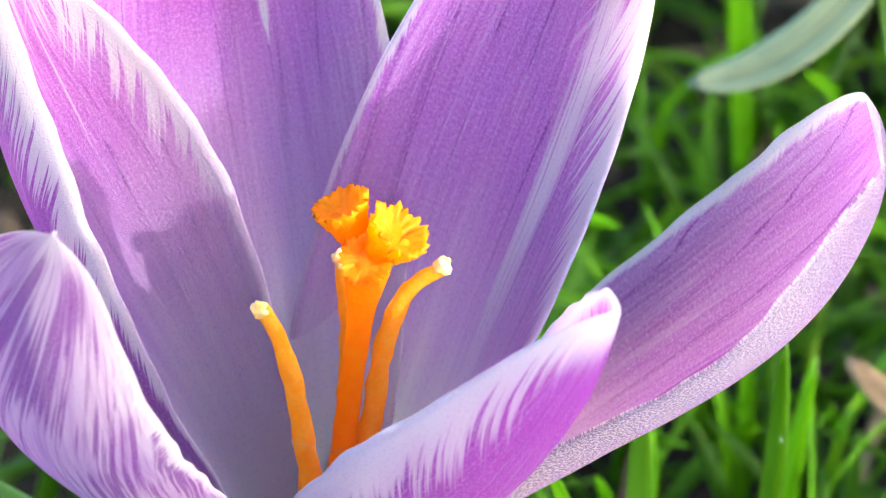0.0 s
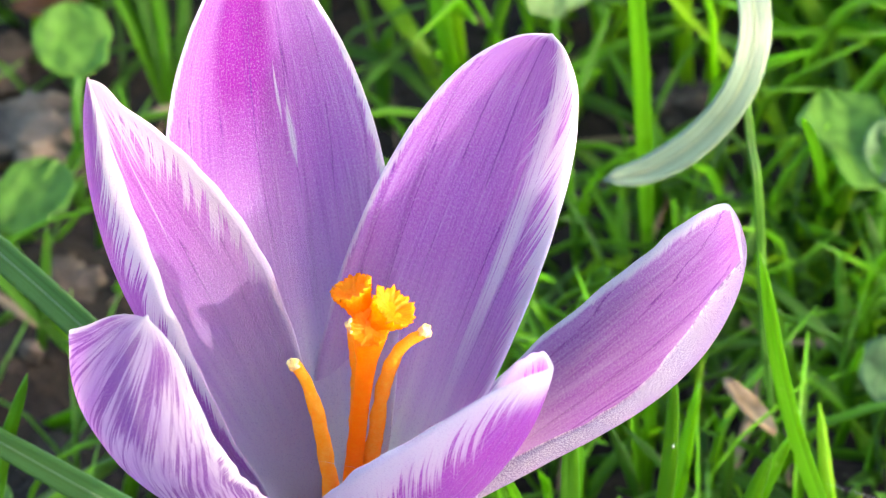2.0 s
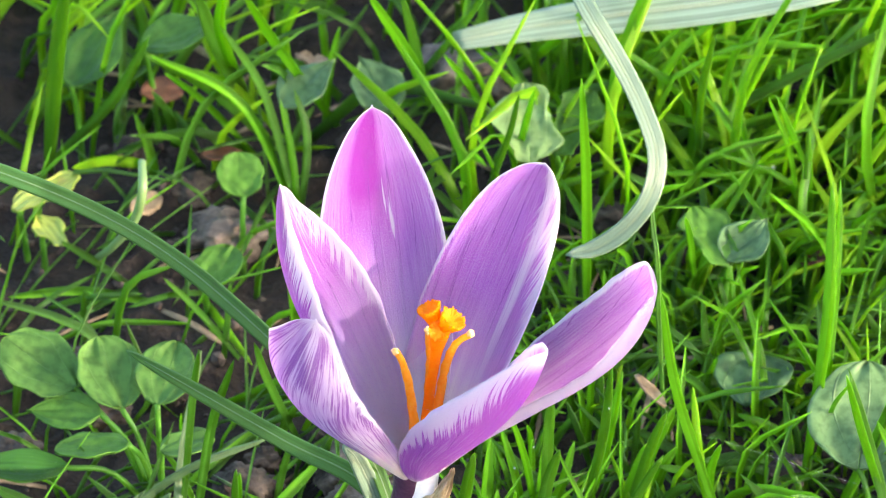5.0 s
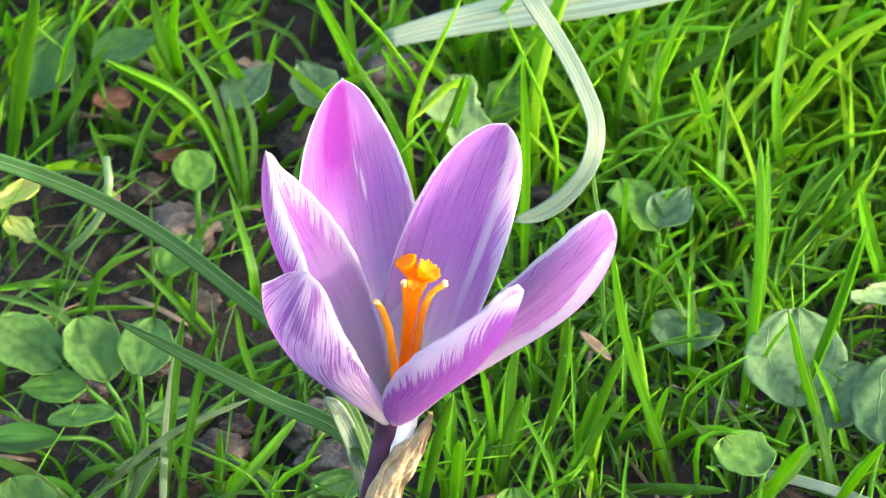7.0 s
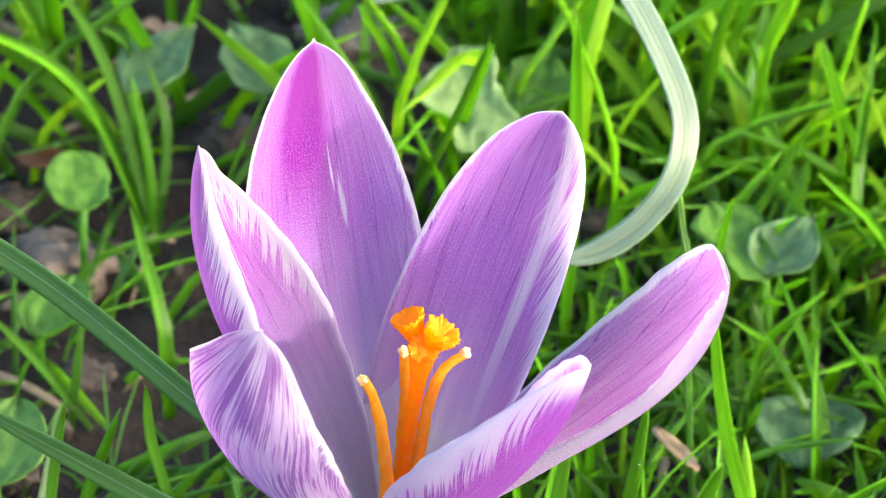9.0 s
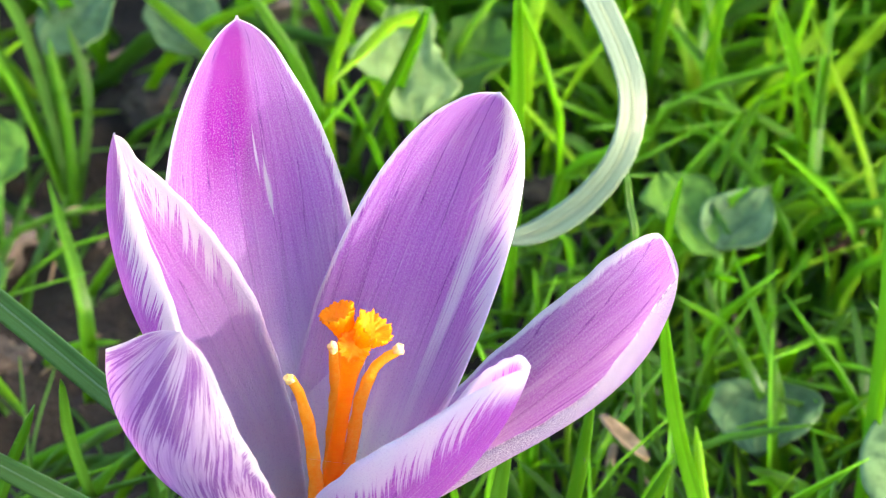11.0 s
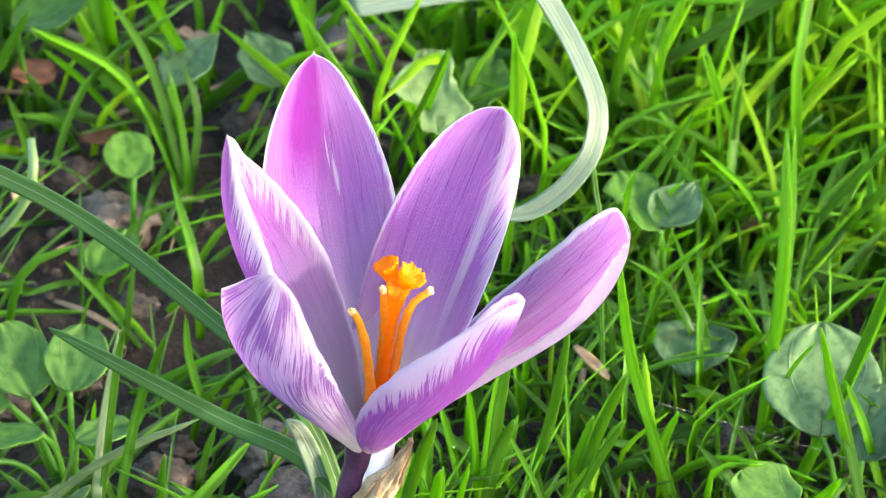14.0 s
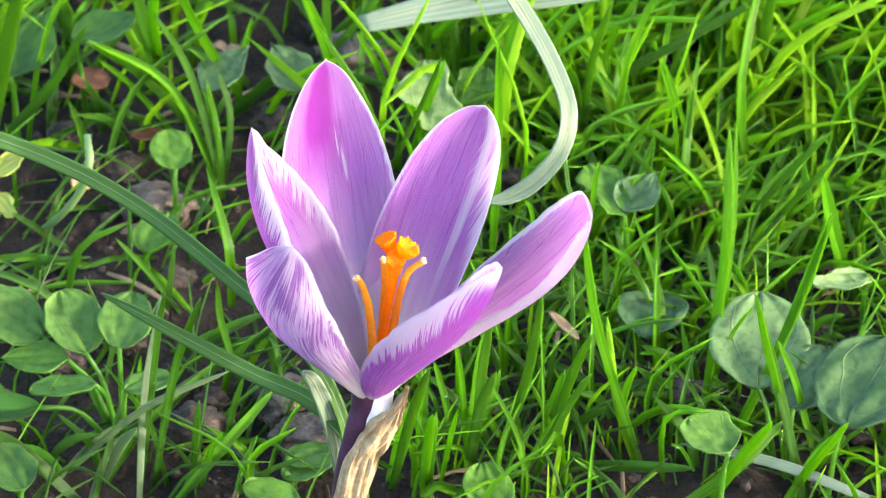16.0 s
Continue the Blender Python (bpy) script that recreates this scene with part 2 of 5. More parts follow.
def veined_leaf(name, light, dark, leafy=0.35, rough=0.42):
    """Broad leaf skin: pale veins that fan out from the stalk, blotches and pale wax near the rim."""
    k = Mat(name)
    uv = k.node("ShaderNodeUVMap").outputs[0]
    ob = k.node("ShaderNodeTexCoord").outputs["Object"]
    rnd = k.node("ShaderNodeObjectInfo").outputs["Random"]
    xyz = k.node("ShaderNodeSeparateXYZ", {0: uv})
    side, along = k.math("SUBTRACT", xyz.outputs[0], 0.5), xyz.outputs[1]
    blot, fine = k.noise(ob, 170.0, 4.0, 0.6), k.noise(ob, 900.0, 3.0)
    ang = k.math("ARCTAN2", side, k.math("ADD", along, 0.06))
    wob = k.math("MULTIPLY_ADD", blot, 0.10, ang)
    line = k.math("ABSOLUTE", k.math("SINE", k.math("MULTIPLY", wob, 6.5)))
    vein = k.math("MULTIPLY", k.step(line, 0.10, 0.02), k.step(along, 0.98, 0.6))
    col = k.mix(k.step(k.math("MULTIPLY_ADD", rnd, 0.5, blot), 0.35, 1.0), dark, light)
    col = k.mix(k.math("MULTIPLY", k.step(fine, 0.42, 0.66), 0.5), col, tuple(0.5 * c for c in dark))
    rim = k.math("MULTIPLY", k.step(k.math("ABSOLUTE", side), 0.34, 0.5), k.step(blot, 0.4, 0.6))
    col = k.mix(k.math("MULTIPLY", rim, 0.18), col, tuple(min(1, 1.7 * c) for c in light))
    col = k.mix(k.math("MULTIPLY", vein, 0.22), col, tuple(min(1, 1.6 * c + 0.05) for c in light))
    h = k.math("SUBTRACT", k.math("MULTIPLY_ADD", blot, 0.8, k.math("MULTIPLY", fine, 0.3)), vein)
    return k.finish(col, rough=rough, bump=h, bump_dist=0.0004, bump_strength=0.7, leafy=leafy, leafy_color=k.mix(0.45, col, (0.26, 0.58, 0.02)), spec=0.25)


def simple(name, a, b, scale, rough=0.6, bump=0.0003, leafy=0.0, spec=0.4):
    k = Mat(name)
    ob = k.node("ShaderNodeTexCoord").outputs["Object"]
    n1, n2 = k.noise(ob, scale, 5.0, 0.65), k.noise(ob, scale * 6, 3.0)
    col = k.mix(k.step(k.math("MULTIPLY_ADD", n2, 0.35, n1), 0.45, 0.95), a, b)
    return k.finish(col, rough=rough, bump=k.math("MULTIPLY_ADD", n2, 0.4, n1), bump_dist=bump, bump_strength=0.7, leafy=leafy, spec=spec)


WEED_LEAF = veined_leaf("weed_leaf_green", (0.085, 0.205, 0.026), (0.026, 0.090, 0.013), 0.40, 0.5)
BLUE_LEAF = veined_leaf("waxy_leaf_green", (0.090, 0.165, 0.062), (0.026, 0.072, 0.022), 0.20, 0.5)
CLUMP_LEAF = veined_leaf("clump_leaf_green", (0.075, 0.170, 0.028), (0.028, 0.085, 0.014), 0.25, 0.6)
MILD_LEAF = veined_leaf("pale_weed_leaf_green", (0.200, 0.310, 0.120), (0.095, 0.180, 0.055), 0.30, 0.55)
GREY_LEAF = plant_green("silvery_bulb_leaf", (0.150, 0.220, 0.160), (0.075, 0.130, 0.084), leafy=0.25, rough=0.33, tint=0.15)
ORANGE = simple("orange_stigma", (1.0, 0.39, 0.003), (1.0, 0.50, 0.008), 900.0, 0.5, 0.00015, 0.75)
YELLOW = simple("yellow_orange_anther", (1.0, 0.47, 0.005), (1.0, 0.64, 0.06), 1200.0, 0.55, 0.0003, 0.55)
POLLEN = simple("cream_pollen", (0.85, 0.55, 0.12), (0.95, 0.82, 0.42), 1500.0, 0.6, 0.0002, 0.2)
TUBE = simple("dark_purple_tube", (0.024, 0.010, 0.024), (0.062, 0.022, 0.058), 260.0, 0.4)
TUBE_WHITE = simple("white_tube_streak", (0.62, 0.58, 0.66), (0.78, 0.75, 0.80), 300.0, 0.4, leafy=0.2)
PAPER = simple("papery_brown_spathe", (0.30, 0.205, 0.115), (0.54, 0.43, 0.29), 420.0, 0.5, 0.0010, 0.3)


def ground_skin(name):
    """Dark crumbly soil round the flower, turning into mossy lawn further out."""
    k = Mat(name)
    ob = k.node("ShaderNodeTexCoord").outputs["Object"]
    n1, n2, n3 = k.noise(ob, 150.0, 5.0, 0.65), k.noise(ob, 900.0, 3.0), k.noise(ob, 14.0, 5.0, 0.6)
    # dark soil, its brown lowered further as painted shade
    soil = k.mix(k.step(k.math("MULTIPLY_ADD", n2, 0.35, n1), 0.45, 0.95), (0.008, 0.005, 0.004), (0.036, 0.024, 0.015))
    moss = k.mix(k.step(n1, 0.3, 0.7), (0.020, 0.050, 0.008), (0.085, 0.155, 0.022))
    away = k.node("ShaderNodeVectorMath", {0: ob})
    away.operation = "LENGTH"
    m = k.math("MULTIPLY", k.step(away.outputs["Value"], 0.28, 0.9), k.step(n3, 0.30, 0.55, 0.45, 1.0))
    return k.finish(k.mix(m, soil, moss), rough=0.95, bump=k.math("MULTIPLY_ADD", n2, 0.4, n1), bump_dist=0.003, bump_strength=0.7, spec=0.3)


GROUND = ground_skin("garden_soil_and_moss")
# lighter copy of the clod brown, painted as if the sun lay on it
CLOD_LIT = simple("sunlit_clod", (0.030, 0.022, 0.017), (0.165, 0.128, 0.100), 260.0, 0.95, 0.0012)
CLOD = simple("soil_clod", (0.018, 0.013, 0.010), (0.095, 0.070, 0.052), 300.0, 0.9, 0.001)
DEAD = simple("dead_leaf_tan", (0.18, 0.115, 0.06), (0.38, 0.27, 0.16), 240.0, 0.6, 0.0004, 0.3)
RUST = simple("dead_leaf_rust", (0.060, 0.022, 0.010), (0.20, 0.080, 0.032), 240.0, 0.6, 0.0004, 0.25)


# ---- building helpers ----
def part(name, bm, material, parent=None, label="", smooth=True):
    me = bpy.data.meshes.new(name)
    bm.to_mesh(me)
    bm.free()
    for m in material if isinstance(material, (list, tuple)) else [material]:
        me.materials.append(m)
    if smooth:
        for p in me.polygons:
            p.use_smooth = True
    ob = new(name, me)
    ob.parent = parent
    return tagged(ob, label)


def sheet(bm, rows, thick, mats=(0, 0)):
    """A closed thin shell from rows of (place, normal) across; uv: across, along."""
    uv = bm.loops.layers.uv.verify()
    nu, nv = len(rows), len(rows[0])
    tops = [[bm.verts.new(p + n * thick / 2) for p, n in r] for r in rows]
    lows = [[bm.verts.new(p - n * thick / 2) for p, n in r] for r in rows]

    def quad(vs, cs, mi):
        if len({v.index if v.index >= 0 else id(v) for v in vs}) < 3:
            return
        try:
            fc = bm.faces.new(vs)
        except ValueError:
            return
        fc.material_index = mi
        for lp, c in zip(fc.loops, cs):
            lp[uv].uv = c

    for i in range(nu - 1):
        for j in range(nv - 1):
            c = [(jj / (nv - 1), ii / (nu - 1)) for ii, jj in ((i, j), (i, j + 1), (i + 1, j + 1), (i + 1, j))]
            quad([tops[i][j], tops[i][j + 1], tops[i + 1][j + 1], tops[i + 1][j]], c, mats[0])
            quad([lows[i][j], lows[i + 1][j], lows[i + 1][j + 1], lows[i][j + 1]], [c[0], c[3], c[2], c[1]], mats[1])
        for j, s in ((0, 1), (nv - 1, -1)):
            vs = [tops[i][j], tops[i + 1][j], lows[i + 1][j], lows[i][j]]
            c = [(j / (nv - 1), ii / (nu - 1)) for ii in (i, i + 1, i + 1, i)]
            quad(vs[::s], c[::s], mats[0])
    for i, s in ((0, -1), (nu - 1, 1)):
        for j in range(nv - 1):
            vs = [tops[i][j], tops[i][j + 1], lows[i][j + 1], lows[i][j]]
            c = [(jj / (nv - 1), i / (nu - 1)) for jj in (j, j + 1, j + 1, j)]
            quad(vs[::s], c[::s], mats[0])


def curve_at(pts, t):
    """A smooth curve through pts (Catmull-Rom), t from 0 to 1."""
    pts = [Vector(p) for p in pts]
    n = len(pts) - 1
    s = min(int(t * n), n - 1)
    f = t * n - s
    p1, p2 = pts[s], pts[s + 1]
    p0 = pts[s - 1] if s > 0 else p1 * 2 - p2
    p3 = pts[s + 2] if s + 2 <= n else p2 * 2 - p1
    return 0.5 * ((2 * p1) + (p2 - p0) * f + (2 * p0 - 5 * p1 + 4 * p2 - p3) * f * f + (3 * p1 - p0 - 3 * p2 + p3) * f ** 3)


def tangent_at(pts, t):
    return (curve_at(pts, min(t + 0.01, 1)) - curve_at(pts, max(t - 0.01, 0))).normalized()


def tube_mesh(bm, pts, radii, sides=12, steps=24, flat=1.0, bumpy=0.0, seed=0):
    """A closed tube along pts; radii are spread evenly along it; flat squeezes it in depth."""
    rings = []
    for i in range(steps + 1):
        t = i / steps
        c, tg = curve_at(pts, t), tangent_at(pts, t)
        k = t * (len(radii) - 1)
        a = min(int(k), len(radii) - 2)
        r = radii[a] + (radii[a + 1] - radii[a]) * (k - a)
        sx = tg.cross(Vector((0, 1, 0.1))).normalized()
        sy = tg.cross(sx).normalized()
        ring = []
        for j in range(sides):
            an = 2 * math.pi * j / sides
            q = c + (sx * math.cos(an) + sy * math.sin(an) * flat) * r
            if bumpy:
                q += (q - c).normalized() * bumpy * noise.noise(q * 900 + Vector((seed, 0, 0)))
            ring.append(bm.verts.new(q))
        rings.append(ring)
    for a, b in zip(rings, rings[1:]):
        for j in range(sides):
            bm.faces.new((a[j], a[(j + 1) % sides], b[(j + 1) % sides], b[j]))
    bm.faces.new(rings[0][::-1])
    bm.faces.new(rings[-1])


def ribbon_rows(pts, width, turn=0.0, steps=12, fold=0.3, point=0.35, base=0.7, nv=3, face=(0, -0.8, 0.6), wave=0.0, twist=0.0):
    """Rows of a folded strap leaf along pts."""
    rows = []
    for i in range(steps + 1):
        t = i / steps
        c, tg = curve_at(pts, t), tangent_at(pts, t)
        fwd = Vector(face)
        nrm = (fwd - tg * fwd.dot(tg)).normalized()
        nrm = Matrix.Rotation(turn + twist * t, 3, tg) @ nrm
        sd = tg.cross(nrm)
        w = width / 2 * (base + (1 - base) * min(1, t * 3)) * (1 if t < 1 - point else max(0.03, math.sqrt(max(0, 1 - max(0.0, (t - 1 + point) / point) ** 1.7))))
        row = []
        for j in range(nv):
            v = -1 + 2 * j / (nv - 1)
            p = c + sd * w * v + nrm * (w * fold * (abs(v) ** 1.5 - 0.4)) + nrm * wave * math.sin(9 * t + 3 * v)
            n2 = (nrm - sd * v * fold * 1.2).normalized()
            row.append((p, n2))
        rows.append(row)
    return rows


BLADES = random.Random(5)


BLADE_LINES = []


def blade(base, mid, tip, width, material=None, name="grass_blade", label="", steps=14):
    """One standing blade of grass, through mid, rooted at base."""
    bm = bmesh.new()
    pts = [Vector(base) - Vector((0, 0, 0.003)), Vector(mid), Vector(tip)]
    sheet(bm, ribbon_rows(pts, width * 1.06, BLADES.uniform(-0.5, 0.5), steps, fold=BLADES.uniform(0.25, 0.6), point=0.45, base=0.6), 0.00018)
    BLADE_LINES.append((base, mid, tip))
    # beside the bare soil mostly the dark copy, as shade put into colour
    m = material or (GRASS if BLADES.random() < (0.25 if base[0] < -0.012 and base[1] < 0.12 else 0.72) else GRASS_DARK)
    ob = part(name, bm, m)
    return tagged(ob, label or "bright green blade of grass rooted in dark soil", "grass", "grass blades round the crocus")


# ---- ground: one sheet, fine near the flower, out to the horizon ----
def ground_height(x, y):
    p = Vector((x, y, 0))
    near = max(0.0, 1 - math.hypot(x, y - 0.08) / 0.6)
    h = 0.0045 * noise.noise(p * 45) + 0.0032 * noise.noise(p * 130) + 0.0018 * noise.noise(p * 340)
    return -0.002 + h * near ** 0.5 if near > 0 else -0.002


def spread(n, near, far):
    """Line places close together near the middle and wide apart far out."""
    inner = [-near + 2 * near * i / n for i in range(n + 1)]
    outer, s = [], near
    while s < far:
        s *= 1.6
        outer.append(s)
    return [-s for s in reversed(outer)] + inner + outer


bm = bmesh.new()
xs, ys = spread(150, 0.20, 400.0), spread(150, 0.20, 400.0)
grid = [[bm.verts.new((x, y + 0.08, ground_height(x, y + 0.08))) for x in xs] for y in ys]
for a, b in zip(grid, grid[1:]):
    for i in range(len(xs) - 1):
        bm.faces.new((a[i], a[i + 1], b[i + 1], b[i]))
tagged(part("ground", bm, GROUND), "dark crumbly garden soil under sparse grass", "ground", kind="structure")

# ---- the crocus ----
crocus = tagged(new("crocus"), "open purple and white striped crocus with orange stigma in grass", "flower")


def tepal(label, p0, p1, p2, p3, az, half_width, widest, swell, fall, cup_base, cup_tip, roll_base, roll_tip, inner, outer, seed):
    """One tepal: a cupped, tapering blade along a cubic curve from the throat to its tip."""
    p0, p1, p2, p3 = (Vector(p) for p in (p0, p1, p2, p3))
    nu, nv = 60, 31
    inward = Vector((-math.cos(az), -math.sin(az), 0.15))
    pts = []
    for i in range(nu):
        u = 1 - (1 - i / (nu - 1)) ** 1.25
        c = (1 - u) ** 3 * p0 + 3 * u * (1 - u) ** 2 * p1 + 3 * u * u * (1 - u) * p2 + u ** 3 * p3
        tg = (3 * (1 - u) ** 2 * (p1 - p0) + 6 * u * (1 - u) * (p2 - p1) + 3 * u * u * (p3 - p2)).normalized()
        n = (inward - tg * inward.dot(tg)).normalized()
        b = tg.cross(n)
        roll = roll_base + (roll_tip - roll_base) * u
        b, n = math.cos(roll) * b + math.sin(roll) * n, math.cos(roll) * n - math.sin(roll) * b
        e = min(1.0, u / 0.993)
        w = half_width * (e / widest) ** swell * max(0, (1 - e) / (1 - widest)) ** fall + 0.0016 * (1 - u) ** 2 + 0.0004 * min(1, max(0, (1 - u) / 0.02)) * max(0, min(1, (u - 0.9) / 0.06)) + 0.00005
        th = cup_base + (cup_tip - cup_base) * u
        row = []
        for j in range(nv):
            v = -1 + 2 * j / (nv - 1)
            a = th * v
            wav = 0.00012 * noise.noise(Vector((seed * 5 + v * 3, u * 7, 0))) + 0.00034 * abs(v) ** 3 * noise.noise(Vector((seed * 9, u * 13, v)))
            p = c + b * (w / th * math.sin(a)) + n * (w / th * (1 - math.cos(a)) + wav * min(1, w / 0.003))
            row.append((p, n * math.cos(a) - b * math.sin(a)))
        pts.append(row)
    bm = bmesh.new()
    sheet(bm, pts, 0.00020, (0, 1))
    bmesh.ops.recalc_face_normals(bm, faces=bm.faces)
    return part("tepal", bm, [inner, outer], crocus, label)


tepal("broad purple tepal with a magenta tip and a white fleck", (-0.0015, 0.0006, 0.0339), (-0.0030, 0.0061, 0.0502), (-0.0084, 0.0213, 0.0605), (-0.0068, 0.0232, 0.0789), 1.868, 0.00914, 0.592, 0.962, 0.681, 0.679, 0.745, 0.120, 0.004,
      tepal_stuff('tepal_back_inner', 1, 0.02, 0.03, tip_spot=1.4, fleck=True, throat=0.60),
      tepal_stuff('tepal_back_outer', 2, 0.25, 0.25, pale=0.5), 1)
tepal("purple tepal with a white feathered margin", (0.0003, 0.0001, 0.0339), (0.0043, 0.0066, 0.0464), (0.0152, 0.0153, 0.0714), (0.0165, 0.0153, 0.0753), 0.698, 0.00827, 0.554, 0.688, 0.743, 0.803, 0.921, -0.109, -0.553,
      tepal_stuff('tepal_right_inner', 3, 0.03, 0.34, streak=(0.70, 0.070), tip_white=0.10, throat=0.46),
      tepal_stuff('tepal_right_outer', 4, 0.25, 0.25, pale=0.5), 2)
tepal("low spreading purple tepal with a pale margin", (0.0007, -0.0010, 0.0339), (0.0123, 0.0019, 0.0452), (0.0318, 0.0001, 0.0539), (0.0313, -0.0031, 0.0682), -0.052, 0.01048, 0.697, 0.902, 0.391, 1.384, 0.795, -0.041, 0.162,
      tepal_stuff('tepal_low_inner', 5, 0.04, 0.10, body=(0.42, 0.135, 0.60), deep=0.2, pale=0.15, throat=0.38, spiky=0.4, leafy=0.72, glitter_rim=0.16, glow=0.84),
      tepal_stuff('tepal_low_outer', 6, 0.08, 0.08, body=(0.42, 0.34, 0.50), pale=0.35, spiky=0.4, sparkle=0.55, leafy=0.72, glitter_rim=0.5, glow=0.9), 3)
tepal("folded purple tepal with a white rim", (0.0000, -0.0021, 0.0339), (0.0031, -0.0092, 0.0450), (0.0125, -0.0156, 0.0520), (0.0174, -0.0200, 0.0720), -0.873, 0.01081, 0.581, 1.111, 0.751, 1.158, 1.431, 0.042, -0.217,
      tepal_stuff('tepal_front_inner', 7, 0.15, 0.15, body=(0.40, 0.090, 0.54), leafy=0.68, glow=0.8, tip_white=0.20),
      tepal_stuff('tepal_front_outer', 8, 0.04, 0.23, body=(0.38, 0.075, 0.54), deep=0.62, throat=0.10, tip_white=0.16, leafy=0.68, spiky=0.85, glow=0.74), 4)
tepal("pale lilac tepal with dark purple veins outside", (-0.0019, -0.0022, 0.0339), (-0.0166, -0.0121, 0.0557), (-0.0199, -0.0245, 0.0637), (-0.0130, -0.0167, 0.0746), -2.182, 0.01029, 0.610, 1.004, 0.675, 1.620, 0.688, 0.316, 0.082,
      tepal_stuff('tepal_veined_inner', 9, 0.15, 0.15),
      tepal_stuff('tepal_veined_outer', 10, 0.05, 0.03, body=(0.50, 0.33, 0.66), pale=0.9, veins=0.22, strands=0.85, throat=0.22, tip_white=0.10), 5)
tepal("upright purple tepal streaked with white", (-0.0025, -0.0004, 0.0340), (-0.0118, 0.0026, 0.0554), (-0.0219, 0.0091, 0.0611), (-0.0183, 0.0032, 0.0813), 2.793, 0.01003, 0.530, 1.098, 0.981, 1.512, 1.657, 0.256, -0.271,
      tepal_stuff('tepal_left_inner', 11, 0.06, 0.20, tip_white=0.10, top_streaks=0.95, throat=0.52),
      tepal_stuff('tepal_left_outer', 12, 0.20, 0.25, body=(0.32, 0.055, 0.46), throat=0.2, leafy=0.40), 6)

# tube, spathe, style and anthers
bm = bmesh.new()
tube_mesh(bm, [(-0.0068, 0.0034, -0.0035), (-0.0055, 0.0006, 0.0158), (-0.0038, -0.0009, 0.0261), (-0.0020, -0.0009, 0.0320), (-0.0009, -0.0009, 0.0369)], [0.0017, 0.0017, 0.0018, 0.0024, 0.0034], 16, 24)
part("perianth_tube", bm, TUBE, crocus, "dark purple flower tube")
bm = bmesh.new()
sheet(bm, ribbon_rows([(0.0003, -0.0043, 0.0378), (-0.0001, -0.0039, 0.0343), (-0.0010, -0.0035, 0.0312), (-0.0017, -0.0031, 0.0286)], 0.0034, 0.0, 20, fold=-0.35, point=0.85, base=1.0, nv=9), 0.0003)
part("tube_streak", bm, TUBE_WHITE, crocus, "white wedge running down the tube")


def spathe_rows():
    pts = [(-0.0063, -0.0018, -0.0017), (-0.0048, -0.0034, 0.0118), (-0.0024, -0.0045, 0.0240), (-0.0001, -0.0052, 0.0294), (0.0021, -0.0055, 0.0338), (0.0040, -0.0053, 0.0390)]
    rows = []
    for i in range(61):
        t = i / 60
        c, tg = curve_at(pts, t), tangent_at(pts, t)
        n = (Vector((0.25, -0.9, 0.4)) - tg * Vector((0.25, -0.9, 0.4)).dot(tg)).normalized()
        s = tg.cross(n)
        w = 0.0026 * (1 - 0.15 * t) * (1 + 0.25 * noise.noise(Vector((t * 8, 3, 3)))) * (1 if t < 0.6 else max(0.10, 1 - max(0.0, (t - 0.6) / 0.4) ** 1.3))
        row = []
        for j in range(29):
            v = -1 + 2 * j / 28
            crease = 0.00020 * math.sin(21 * v + 4 * t) + 0.0010 * noise.noise(Vector((v * 3.5, t * 7, 2))) + 0.0004 * noise.noise(Vector((v * 11, t * 16, 5)))
            row.append((c + s * w * math.sin(1.5 * v) / 1.0 - n * w * (1 - math.cos(1.4 * v)) + n * crease, (n + s * math.sin(1.3 * v)).normalized()))
        rows.append(row)
    return rows


bm = bmesh.new()
sheet(bm, spathe_rows(), 0.00018)
part("spathe", bm, PAPER, crocus, "dry papery brown spathe")

STIGMA_AT = Vector((0.0026, -0.0017, 0.0599))
bm = bmesh.new()
tube_mesh(bm, [Vector(p) - STIGMA_AT for p in ((-0.0008, -0.0009, 0.0344), (0.0002, -0.0014, 0.0433), (0.0012, -0.0017, 0.0509), (0.0020, -0.0017, 0.0564), (0.0026, -0.0017, 0.0606))], [0.00075, 0.00072, 0.00068, 0.00074, 0.0015], 22, 30, bumpy=0.00008)
style = part("style", bm, ORANGE, crocus, "thick orange style")
style.location = STIGMA_AT


